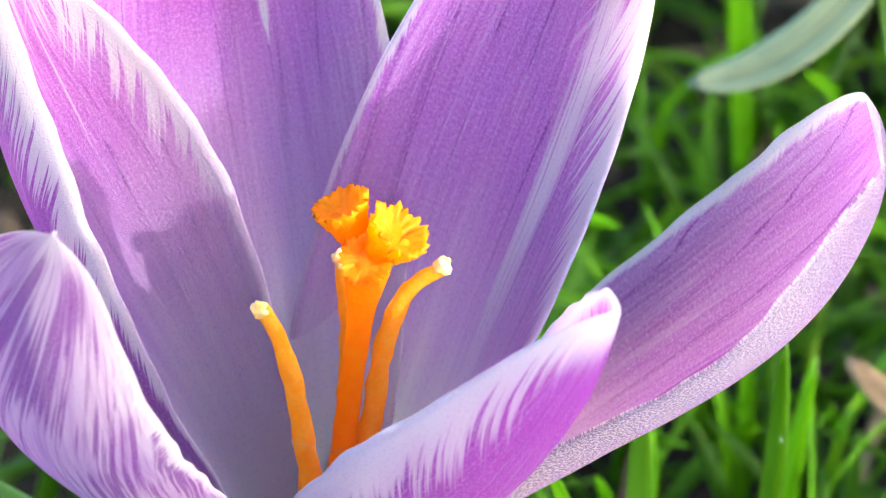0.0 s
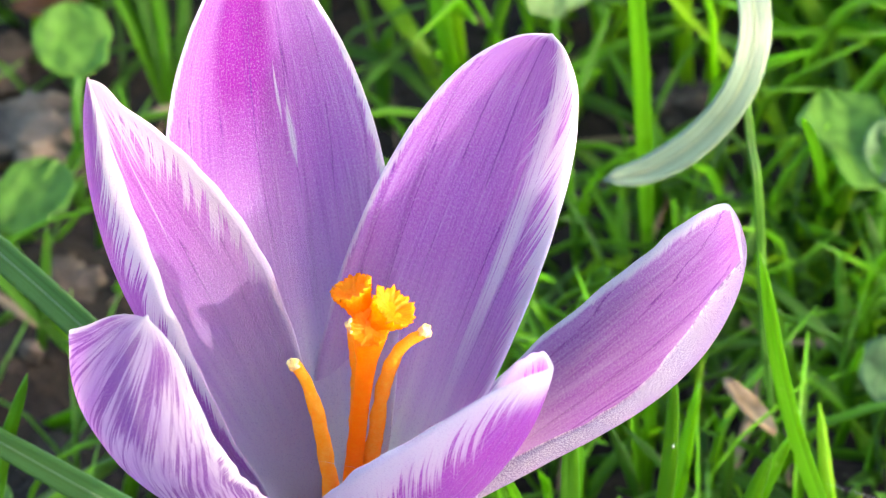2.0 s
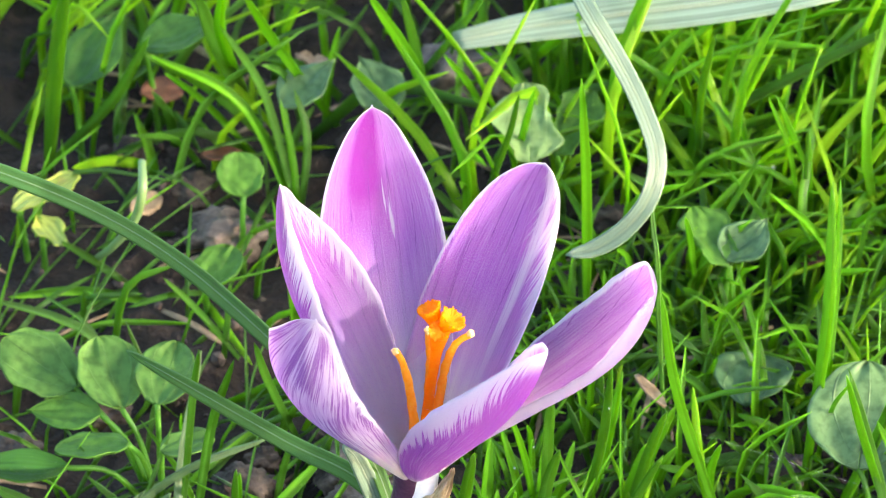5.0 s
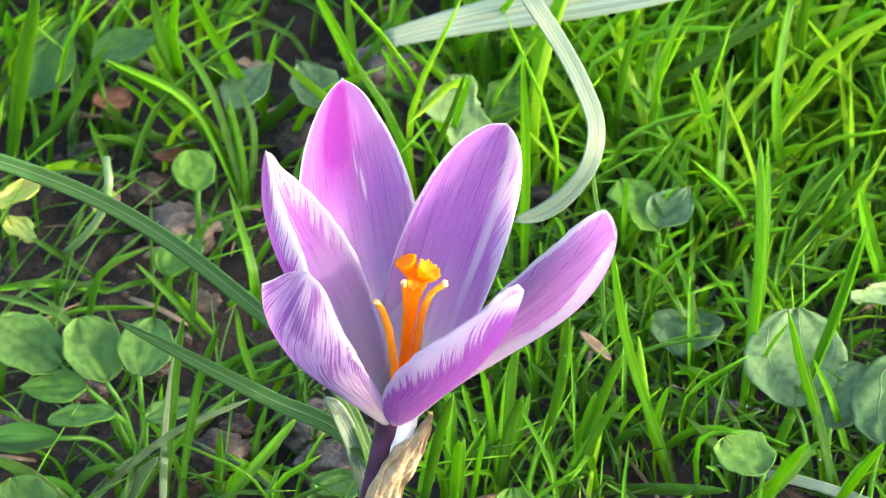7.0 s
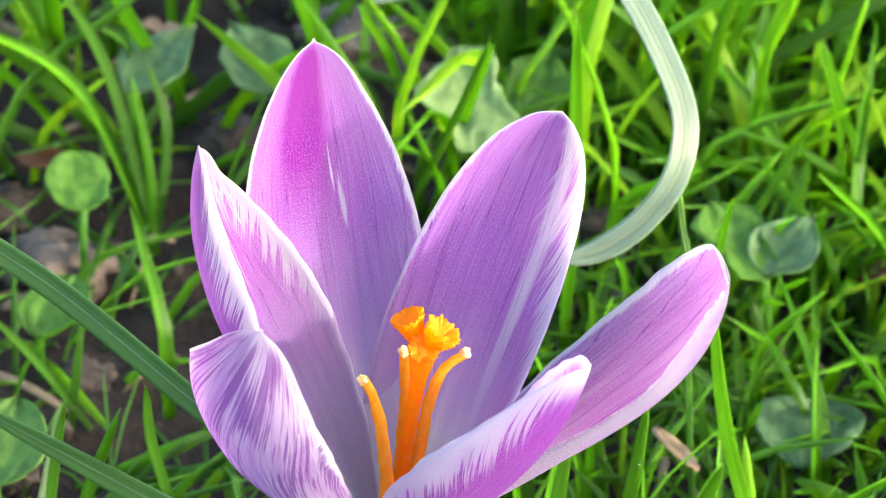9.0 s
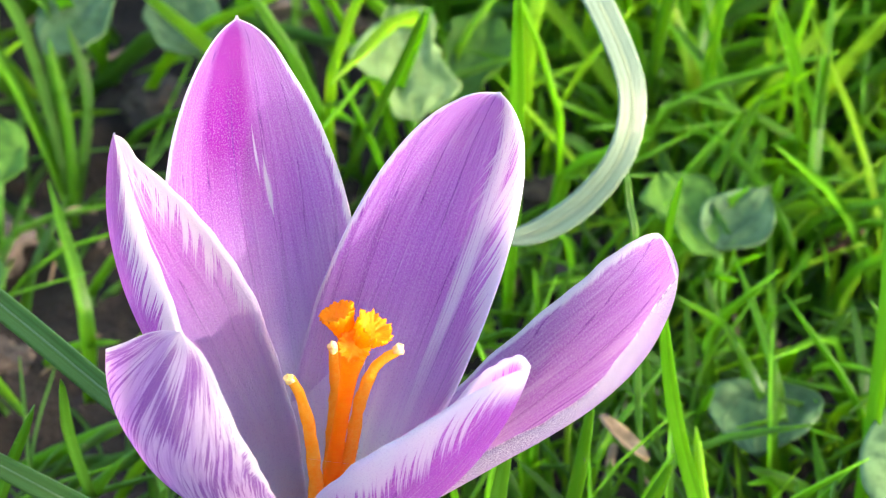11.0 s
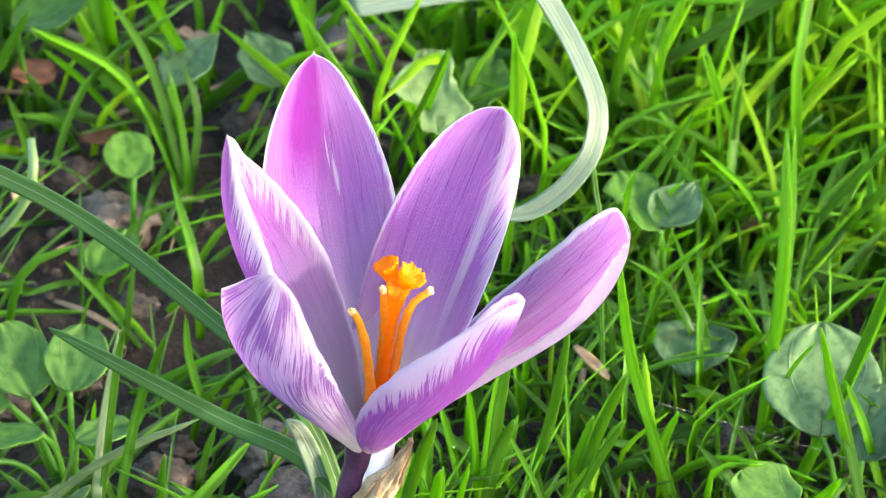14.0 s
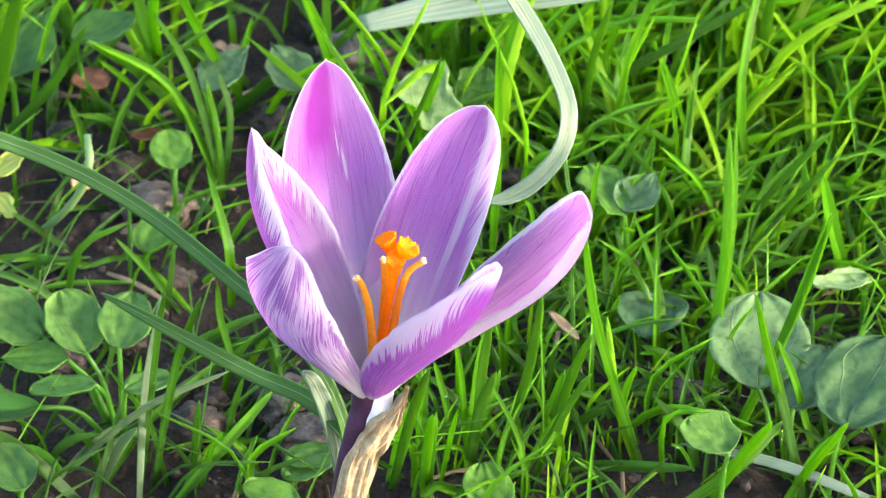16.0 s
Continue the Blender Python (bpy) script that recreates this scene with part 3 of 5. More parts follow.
def frill(centre, size, axis, seed):
    """A stigma lobe: a small trumpet with a ruffled, fringed rim."""
    ax = Vector(axis).normalized()
    sx = ax.cross(Vector((0, 1, 0.2))).normalized()
    sy = ax.cross(sx).normalized()
    c = Vector(centre) - STIGMA_AT
    bm = bmesh.new()
    rings, sides, steps = [], 56, 12
    for i in range(steps + 5):
        t = min(1, i / steps)
        back = max(0, i - steps) / 4
        ring = []
        for j in range(sides):
            a = 2 * math.pi * j / sides
            ruffle = math.sin(9 * a + seed) * 0.04 + math.sin(23 * a + 2 * seed) * 0.09 + 0.12 * noise.noise(Vector((math.cos(a) * 3, math.sin(a) * 3, seed)))
            r = size * (0.52 + 0.48 * t ** 1.4) * (1 + ruffle * t ** 1.5) * (1 - 0.62 * back)
            h = size * (-1.7 + 1.75 * t) - size * 0.35 * math.sin(back * math.pi / 2) + size * 0.08 * math.sin(17 * a + seed) * t ** 3 * (1 - back)
            q = c + (sx * math.cos(a) + sy * math.sin(a)) * r + ax * h
            q += ax * 0.24 * size * noise.noise(q * 2600) + (q - c).normalized() * 0.13 * size * noise.noise(q * 3600 + Vector((seed, 5, 0)))
            ring.append(bm.verts.new(q))
        rings.append(ring)
    for a, b in zip(rings, rings[1:]):
        for j in range(sides):
            bm.faces.new((a[j], a[(j + 1) % sides], b[(j + 1) % sides], b[j]))
    bm.faces.new(rings[0][::-1])
    bm.faces.new(rings[-1])
    part("stigma_lobe", bm, ORANGE, style, "frilled orange stigma lobe")


frill((0.0011, -0.0008, 0.0635), 0.00160, (-0.35, 0.1, 1), 1)
frill((0.0045, -0.0022, 0.0628), 0.00180, (0.75, -0.15, 1), 2)
frill((0.0026, -0.0033, 0.0616), 0.00150, (0.0, -0.7, 0.8), 3)
cam.data.dof.use_dof, cam.data.dof.focus_object, cam.data.dof.aperture_fstop = True, style, 75.0


def anther(pts, width, seed, label):
    bm = bmesh.new()
    tube_mesh(bm, pts, [width * 0.7, width * 0.62, width * 0.58, width * 0.55, width * 0.46, width * 0.40], 12, 34, flat=0.65, bumpy=0.00016, seed=seed)
    an = part("anther", bm, YELLOW, crocus, label)
    bm = bmesh.new()
    bmesh.ops.create_icosphere(bm, subdivisions=3, radius=width * 0.48, matrix=Matrix.Translation(pts[-1]))
    for v in bm.verts:
        v.co += (v.co - Vector(pts[-1])) * 0.5 * noise.noise(v.co * 3000 + Vector((seed, 0, 0)))
    part("anther_tip", bm, POLLEN, an, "pale cream anther tip")


anther([(-0.0009, -0.0029, 0.0374), (-0.0011, -0.0042, 0.0444), (-0.0012, -0.0049, 0.0494), (-0.0017, -0.0051, 0.0544), (-0.0024, -0.0049, 0.0575), (-0.0033, -0.0047, 0.0592)], 0.00108, 1, "curved yellow-orange anther dusted with pollen")
anther([(0.0006, -0.0002, 0.0384), (0.0018, -0.0005, 0.0453), (0.0024, -0.0007, 0.0493), (0.0034, -0.0006, 0.0541), (0.0048, -0.0005, 0.0573), (0.0066, -0.0005, 0.0588)], 0.00108, 2, "curved yellow-orange anther dusted with pollen")
anther([(-0.0003, 0.0014, 0.0364), (0.0004, 0.0021, 0.0434), (0.0008, 0.0023, 0.0484), (0.0010, 0.0021, 0.0524), (0.0009, 0.0018, 0.0554), (0.0008, 0.0015, 0.0577)], 0.00105, 3, "thin anther behind the style")


# ---- strap leaves of bulbs ----
def strap(name, pts, width, material, label, turn=0.0, fold=0.35, point=0.2, base=0.6, steps=40, twist=0.0, face=(0, -0.8, 0.6), rib=None):
    root = tagged(new(name), label, "leaf", "bulb leaves")
    bm = bmesh.new()
    rows = ribbon_rows(pts, width, turn, steps, fold=fold, point=point, base=base, nv=9, twist=twist, face=face)
    sheet(bm, rows, 0.0005)
    part("blade", bm, material, root)
    if rib:
        bm = bmesh.new()
        slim = []
        for r in rows[:-2]:
            (a, n), (b, _) = r[4], r[5]
            slim.append([(a + (b - a) * k + n * (0.00014 - 0.00008 * abs(k)), n) for k in (-0.8, 0.0, 0.8)])
        sheet(bm, slim, 0.0003)
        part("midrib", bm, rib, root, "paler midrib")
    return root


strap("crocus_leaf", [(-0.0031, 0.0063, -0.0020), (-0.0051, 0.0053, 0.0240), (-0.0121, 0.0128, 0.0355), (-0.0206, 0.0198, 0.0400), (-0.0330, 0.0278, 0.0472), (-0.0451, 0.0311, 0.0541), (-0.0605, 0.0335, 0.0602), (-0.0764, 0.0360, 0.0640)], 0.0023, CROCUS_LEAF, "long narrow dark green crocus leaf arching over grass", rib=RIB)
strap("crocus_leaf", [(-0.0021, 0.0043, -0.0020), (-0.0034, 0.0043, 0.0190), (-0.0092, 0.0079, 0.0261), (-0.0190, 0.0120, 0.0293), (-0.0311, 0.0162, 0.0347), (-0.0410, 0.0200, 0.0389)], 0.0025, CROCUS_LEAF, "grooved dark green crocus leaf with a pointed tip", point=0.55, rib=RIB)
strap("bulb_leaf", [(-0.0103, 0.1615, -0.0020), (-0.0071, 0.1383, 0.0340), (0.0017, 0.1131, 0.0560), (0.0128, 0.0881, 0.0660), (0.0203, 0.0677, 0.0625), (0.0250, 0.0623, 0.0567), (0.0285, 0.0578, 0.0515), (0.0307, 0.0533, 0.0464), (0.0297, 0.0498, 0.0418), (0.0263, 0.0490, 0.0368), (0.0221, 0.0492, 0.0332), (0.0180, 0.0494, 0.0318)], 0.0026, GREY_LEAF, "pale silvery green curled bulb leaf", point=0.15, fold=0.18, rib=RIB_SOFT)
strap("withered_stalk", [(0.0316, 0.0457, -0.0020), (0.0309, 0.0462, 0.0180), (0.0307, 0.0463, 0.0329), (0.0302, 0.0480, 0.0368), (0.0298, 0.0498, 0.0413)], 0.0006, WEED_LEAF, "thin pale stalk hanging from a bulb leaf")
strap("bulb_leaf", [(0.0009, 0.1104, 0.0214), (0.0105, 0.1095, 0.0245), (0.0234, 0.1081, 0.0280), (0.0414, 0.1047, 0.0335), (0.0563, 0.1032, 0.0385), (0.0744, 0.1065, 0.0420), (0.0915, 0.1156, 0.0300), (0.1003, 0.1264, -0.0020)], 0.0060, PALE_LEAF, "broad flat pale green leaf lying over grass", rib=RIB_PALE, fold=0.08, point=0.05, base=0.45)
strap("bulb_leaf", [(-0.0040, 0.0083, -0.0020), (-0.0063, 0.0064, 0.0200), (-0.0092, 0.0064, 0.0305), (-0.0112, 0.0065, 0.0335)], 0.0026, GREY_LEAF, "pale leaf base behind the flower tube", point=0.6, rib=RIB_PALE)


# ---- broad weed leaves ----
def broad_leaf(centre, length, width, head, tilt, material, label, stem_to=None, kind="round", seed=1, cup=0.15, roll=0.0):
    """A leaf on its stalk. head: the way the tip points, seen from above, in degrees; tilt: how far the tip rises."""
    root = tagged(new("weed_leaf"), label, "leaf", "weed leaves")
    c = Vector(centre)
    m = Matrix.Translation(c) @ Matrix.Rotation(radians(head), 4, "Z") @ Matrix.Rotation(radians(-tilt), 4, "Y") @ Matrix.Rotation(radians(roll), 4, "X")
    nu, nv = 34, 23
    rows = []
    for i in range(nu):
        u = (1 - math.cos(math.pi * i / (nu - 1))) / 2
        if kind in ("round", "lobed"):
            prof = math.sqrt(max(0.0, 1 - (2 * u - 1) ** 2))
        elif kind == "heart":
            prof = max(0.0, math.sin(math.pi * u ** 0.6)) ** 0.7
        else:
            prof = max(0.0, math.sin(math.pi * u ** 0.8)) ** 0.9
        row = []
        for j in range(nv):
            v = -1 + 2 * j / (nv - 1)
            ang = math.atan2(v * prof, u - 0.25)
            scallop = 0.06 * abs(math.sin(6.5 * ang + seed)) if kind != "lobed" else 0.42 * abs(math.sin(3.3 * ang + seed)) ** 1.5 + 0.10 * abs(math.sin(10 * ang))
            w = width / 2 * max(prof, 0.015) * (0.96 + 0.13 * noise.noise(Vector((u * 4.5, seed * 3.1, 1.5 * (v > 0))))) * (1 - scallop * abs(v))
            vein = math.cos(7 * ang) ** 12
            lift = cup * width * (v * v * prof * 0.6 + (u - 0.5) ** 2 * 0.8) + 0.06 * width * noise.noise(Vector((u * 3.0 + seed, v * 2.6, seed * 2.0)))
            lift -= 0.006 * width * vein * min(1, 4 * u) * (1 - 0.5 * abs(v))
            notch = 0.22 * length * math.exp(-(v * 3.2) ** 2) * math.exp(-u * 5) if kind in ("heart", "lobed") or seed in (12, 13) else 0
            tipped = 0.06 * length * (1 - abs(v)) * u ** 4 if kind == "ovate" else 0
            row.append((m @ Vector(((u - 0.5) * length + notch + tipped, v * w, lift)), (m.to_3x3() @ Vector((-(u - 0.5) * cup, -v * cup, 1))).normalized()))
        rows.append(row)
    bm = bmesh.new()
    sheet(bm, rows, 0.00025)
    part("blade", bm, material, root)
    foot = Vector(stem_to) if stem_to else Vector((c.x - 0.3 * length * math.cos(radians(head)), c.y - 0.3 * length * math.sin(radians(head)), 0))
    bm = bmesh.new()
    join = m @ Vector((-0.48 * length, 0, 0.02 * width))
    tube_mesh(bm, [foot - Vector((0, 0, 0.004)), foot.lerp(join, 0.5) + Vector((0, 0, 0.002)), join], [0.0005, 0.0004, 0.0004], 8, 10)
    part("stalk", bm, GRASS_DARK, root)
    return root


# the clump beside the long leaves
CLUMP = (-0.0381, 0.0342, 0.0000)
broad_leaf((-0.0452, 0.0427, 0.0160), 0.0115, 0.0101, 110, 24, CLUMP_LEAF, "rounded grey-green weed leaf", CLUMP, "round", 1)
broad_leaf((-0.0551, 0.0447, 0.0160), 0.0125, 0.0106, 150, 18, CLUMP_LEAF, "rounded grey-green weed leaf", CLUMP, "round", 2, roll=-18)
broad_leaf((-0.0372, 0.0415, 0.0170), 0.0101, 0.0091, 75, 22, CLUMP_LEAF, "rounded grey-green weed leaf", CLUMP, "round", 3)
broad_leaf((-0.0511, 0.0379, 0.0130), 0.0101, 0.0072, 170, -5, WEED_LEAF, "fresh green ovate weed leaf", CLUMP, "ovate", 4, roll=-15)
broad_leaf((-0.0471, 0.0289, 0.0140), 0.0102, 0.0078, 190, 0, WEED_LEAF, "fresh green spoon-shaped weed leaf", CLUMP, "round", 5, roll=12)
broad_leaf((-0.0341, 0.0322, 0.0120), 0.0077, 0.0063, 20, 5, CLUMP_LEAF, "small shaded weed leaf", CLUMP, "round", 6)
broad_leaf((-0.0578, 0.0296, 0.0100), 0.0145, 0.0063, 180, 0, GRASS_DARK, "dark narrow weed leaf", CLUMP, "ovate", 7, roll=-12)
# single leaves
broad_leaf((-0.0293, 0.0941, 0.0100), 0.0075, 0.0073, 100, 20, WEED_LEAF, "small round weed leaf on a thin stalk", (-0.0290, 0.0878, 0.0000), "round", 8)
broad_leaf((-0.0320, 0.0780, 0.0060), 0.0088, 0.0074, 60, 10, WEED_LEAF, "small round weed leaf near the soil", None, "round", 9)
broad_leaf((-0.0568, 0.0925, 0.0080), 0.0110, 0.0064, 30, 10, YELLOW_LEAF, "yellowing ragged weed leaf", None, "lobed", 10)
broad_leaf((-0.0560, 0.0864, 0.0060), 0.0074, 0.0055, 300, 0, YELLOW_LEAF, "yellowing ragged weed leaf", None, "lobed", 11)
broad_leaf((0.0590, 0.0360, 0.0140), 0.0165, 0.0160, 85, 26, BLUE_LEAF, "large kidney-shaped waxy green leaf", (0.0610, 0.0250, 0.0000), "round", 12, cup=0.1)
broad_leaf((0.0662, 0.0290, 0.0120), 0.0120, 0.0125, 60, 20, BLUE_LEAF, "kidney-shaped waxy green leaf under larger ones", (0.0625, 0.0220, 0.0000), "round", 33, cup=0.1)
broad_leaf((0.0745, 0.0235, 0.0150), 0.0165, 0.0175, 60, 24, BLUE_LEAF, "large kidney-shaped waxy green leaf", (0.0680, 0.0160, 0.0000), "round", 13, cup=0.1)
broad_leaf((0.0501, 0.0130, 0.0140), 0.0088, 0.0100, 130, 12, CLUMP_LEAF, "small heart-shaped waxy leaf", (0.0510, 0.0080, 0.0000), "round", 14)
broad_leaf((0.0433, 0.0531, 0.0060), 0.0094, 0.0123, 260, -10, BLUE_LEAF, "dark heart-shaped leaf low in the grass", None, "heart", 15)
broad_leaf((0.0376, 0.0751, 0.0140), 0.0112, 0.0102, 120, 15, WEED_LEAF, "ragged bright green leaf in the grass", None, "lobed", 16)
broad_leaf((0.0427, 0.0742, 0.0140), 0.0088, 0.0084, 50, 15, BLUE_LEAF, "pale green leaf half hidden in grass", None, "ovate", 17)
broad_leaf((0.0114, 0.0995, 0.0150), 0.0125, 0.0125, 95, 28, MILD_LEAF, "lobed pale green leaf", None, "lobed", 18)
broad_leaf((0.0180, 0.1032, 0.0120), 0.0115, 0.0105, 60, 22, WEED_LEAF, "lobed green leaf beside a paler one", None, "lobed", 19)
broad_leaf((-0.0099, 0.0230, 0.0040), 0.0077, 0.0068, 10, 0, WEED_LEAF, "small round leaf on the soil", None, "round", 20)
broad_leaf((-0.0509, 0.1163, 0.0150), 0.0136, 0.0099, 60, 20, WEED_LEAF, "broad leaf among the grass", None, "ovate", 21)
broad_leaf((-0.0388, 0.1199, 0.0150), 0.0117, 0.0090, 20, 10, WEED_LEAF, "broad leaf among the grass", None, "ovate", 22)
broad_leaf((-0.0204, 0.1122, 0.0120), 0.0100, 0.0086, 40, 20, BLUE_LEAF, "broad grey-green leaf among the grass", None, "ovate", 23)
broad_leaf((-0.0105, 0.1119, 0.0120), 0.0099, 0.0090, 120, 20, BLUE_LEAF, "broad grey-green leaf among the grass", None, "ovate", 24)

broad_leaf((-0.0103, 0.0208, 0.0040), 0.0085, 0.0072, 20, 12, CLUMP_LEAF, "small round leaf on the soil beside the stem", None, "round", 41, roll=0)
broad_leaf((-0.0161, 0.0141, 0.0040), 0.0090, 0.0075, 160, 12, WEED_LEAF, "small round leaf low on the soil", None, "round", 42, roll=0)
broad_leaf((0.0167, 0.0109, 0.0060), 0.0105, 0.0085, 100, 18, WEED_LEAF, "round green leaf low in the grass", None, "round", 43, roll=0)
broad_leaf((-0.0556, 0.0174, 0.0080), 0.0095, 0.0090, 120, 14, CLUMP_LEAF, "rounded weed leaf near the soil", None, "round", 44, roll=0)
broad_leaf((0.0729, 0.0555, 0.0100), 0.0100, 0.0070, 200, 10, MILD_LEAF, "pale torn leaf among the grass", None, "lobed", 46, roll=0)


# ---- dead leaf scraps ----
def scrap(centre, length, width, head, material, label, seed):
    rnd = random.Random(seed)
    c = Vector(centre)
    m = Matrix.Translation(c) @ Euler((rnd.uniform(-0.5, 0.5), rnd.uniform(-0.3, 0.3), radians(head))).to_matrix().to_4x4()
    rows = []
    for i in range(11):
        u = i / 10
        w = width / 2 * (0.25 + math.sin(math.pi * u) ** 0.7)
        rows.append([(m @ Vector(((u - 0.5) * length, v * w, 0.15 * width * v * v + 0.12 * width * noise.noise(Vector((u * 5, v * 2, seed))))), (m.to_3x3() @ Vector((0, -0.3 * v, 1))).normalized()) for v in (-1, -0.5, 0, 0.5, 1)])
    bm = bmesh.new()
    sheet(bm, rows, 0.0003)
    tagged(part("dead_leaf", bm, material), label, "dead leaf", "dead leaf scraps")


scrap((0.0295, 0.0438, 0.0120), 0.0068, 0.0019, -52, DEAD, "tan withered leaf scrap caught in grass", 1)
scrap((-0.0416, 0.1185, 0.0060), 0.0075, 0.0035, 35, RUST, "rust-brown dead leaf scrap on soil", 2)
scrap((-0.0326, 0.1058, 0.0040), 0.0060, 0.0040, 5, RUST, "rust-brown dead leaf scrap on soil", 3)
scrap((-0.0346, 0.0822, 0.0040), 0.0060, 0.0022, 10, DEAD, "tan dead leaf scrap on soil", 4)
scrap((-0.0200, 0.1202, 0.0100), 0.0025, 0.0040, 80, DEAD, "orange dead leaf scrap", 5)
scrap((-0.0430, 0.0948, 0.0040), 0.0070, 0.0030, 60, DEAD, "pale dead leaf scrap on soil", 6)
scrap((0.0525, 0.0807, 0.0060), 0.0060, 0.0030, 20, RUST, "rust-brown dead leaf scrap in grass", 7)


# ---- soil clods ----
def clod(centre, size, seed, material=None):
    bm = bmesh.new()
    bmesh.ops.create_icosphere(bm, subdivisions=4, radius=1)
    for v in bm.verts:
        k = 1 + 0.50 * noise.noise(v.co * 1.5 + Vector((seed * 7, 0, 0))) + 0.30 * noise.noise(v.co * 3.6 + Vector((seed, 3, 0))) + 0.16 * noise.noise(v.co * 9 + Vector((seed, 0, 4)))
        v.co = Vector((v.co.x * k * size, v.co.y * k * size * 0.85, v.co.z * k * size * 0.6)) + Vector(centre)
    tagged(part("soil_clod", bm, material or CLOD), "crumbly brown clod of soil", "soil clod", "soil clods")


clods = random.Random(3)
clod((-0.0111, 0.0398, 0.0020), 0.0055, 1, CLOD_LIT)
clod((-0.0089, 0.0314, 0.0010), 0.0060, 2, CLOD_LIT)
clod((0.0010, 0.1257, 0.0030), 0.0060, 3, CLOD_LIT)
clod((-0.0311, 0.0921, 0.0010), 0.0050, 4, CLOD_LIT)
for i in range(46):
    clod((clods.uniform(-0.09, 0.03) if i % 3 else clods.uniform(-0.08, 0.10), clods.uniform(0.0, 0.19), clods.uniform(-0.001, 0.0015)), clods.uniform(0.0014, 0.0046), i + 5)

bm = bmesh.new()
crumbs = random.Random(8)
for i in range(1500):
    x, y = crumbs.uniform(-0.085, 0.10), crumbs.uniform(0.0, 0.2)
    r = 0.0003 + 0.0011 * crumbs.random() ** 3
    m = Matrix.Translation((x, y, ground_height(x, y) + r * 0.3)) @ Euler((crumbs.uniform(0, 6), crumbs.uniform(0, 6), 0)).to_matrix().to_4x4() @ Matrix.Diagonal((r, r * crumbs.uniform(0.6, 1), r * crumbs.uniform(0.5, 0.9), 1))
    bmesh.ops.create_icosphere(bm, subdivisions=1, radius=1, matrix=m)
tagged(part("soil_crumbs", bm, CLOD, smooth=False), "loose crumbs of dark soil", "soil", kind="stuff")

bm = bmesh.new()
straws = random.Random(9)
for i in range(170):
    x, y = straws.uniform(-0.085, 0.10), straws.uniform(0.0, 0.2)
    a, ln = straws.uniform(0, 6.3), straws.uniform(0.004, 0.018)
    p = Vector((x, y, ground_height(x, y) + 0.0012))
    d = Vector((math.cos(a), math.sin(a), straws.uniform(-0.02, 0.12))) * ln
    sheet(bm, ribbon_rows([p, p + d * 0.5 + Vector((0, 0, 0.0008)), p + d], straws.uniform(0.0003, 0.0010), straws.uniform(-1, 1), 4), 0.00015)
tagged(part("dry_litter", bm, DEAD), "dry straw and leaf litter on soil", "litter", kind="stuff")

# ---- a dry curled stem and two threads of spider silk ----
bm = bmesh.new()
tube_mesh(bm, [(-0.0501, 0.0859, 0.0010), (-0.0466, 0.0809, 0.0080), (-0.0434, 0.0793, 0.0140), (-0.0421, 0.0784, 0.0200), (-0.0423, 0.0824, 0.0220)], [0.0005, 0.0006, 0.0007, 0.0007, 0.0006], 8, 24)
tagged(part("dry_stem", bm, PALE_GRASS), "pale curled dry stem over the soil", "stem")
SILK = simple("spider_silk", (0.6, 0.6, 0.62), (0.8, 0.8, 0.82), 500.0, 0.3)
for ends, thick in ((((0.0364, 0.0260, 0.0194), (0.0544, 0.0237, 0.0138), (0.0748, 0.0196, 0.0084)), 0.000006), (((-0.0039, -0.0098, 0.0545), (0.0004, -0.0128, 0.0560), (0.0078, -0.0173, 0.0582)), 0.000005)):
    bm = bmesh.new()
    tube_mesh(bm, list(ends), [thick, thick], 5, 16)
    tagged(part("spider_thread", bm, SILK), "fine glinting thread of spider silk", "spider thread")

# ---- single grass blades near the flower ----
blade((0.0199, 0.0777, 0.0000), (0.0205, 0.0680, 0.0276), (0.0203, 0.0594, 0.0549), 0.0013, GRASS)
blade((0.0041, 0.1016, 0.0000), (0.0092, 0.0797, 0.0279), (0.0117, 0.0587, 0.0526), 0.0008)
blade((-0.0337, 0.0257, 0.0000), (-0.0301, 0.0196, 0.0247), (-0.0261, 0.0142, 0.0420), 0.0013)
blade((-0.0195, 0.0501, 0.0000), (-0.0228, 0.0350, 0.0209), (-0.0236, 0.0203, 0.0400), 0.0011)
blade((0.0503, 0.0370, 0.0000), (0.0541, 0.0421, 0.0266), (0.0548, 0.0479, 0.0460), 0.0016)
blade((0.0525, 0.0437, 0.0000), (0.0553, 0.0456, 0.0281), (0.0559, 0.0484, 0.0460), 0.0008)
blade((0.0257, 0.0303, 0.0000), (0.0295, 0.0221, 0.0184), (0.0324, 0.0143, 0.0330), 0.0014)
blade((0.0235, 0.0237, 0.0000), (0.0276, 0.0171, 0.0144), (0.0319, 0.0110, 0.0280), 0.0012)
blade((0.0650, 0.0232, 0.0000), (0.0594, 0.0169, 0.0247), (0.0567, 0.0112, 0.0420), 0.0011)
blade((0.0545, 0.0333, 0.0000), (0.0636, 0.0295, 0.0232), (0.0693, 0.0265, 0.0450), 0.0014)
blade((0.0195, 0.0307, 0.0000), (0.0234, 0.0227, 0.0209), (0.0250, 0.0154, 0.0400), 0.0013)
blade((0.0406, 0.0280, 0.0000), (0.0339, 0.0260, 0.0251), (0.0316, 0.0247, 0.0450), 0.0013)
blade((0.0139, 0.0256, 0.0000), (0.0157, 0.0187, 0.0159), (0.0178, 0.0121, 0.0280), 0.0016)
blade((0.0149, 0.0282, 0.0000), (0.0160, 0.0177, 0.0240), (0.0170, 0.0079, 0.0420), 0.0014)
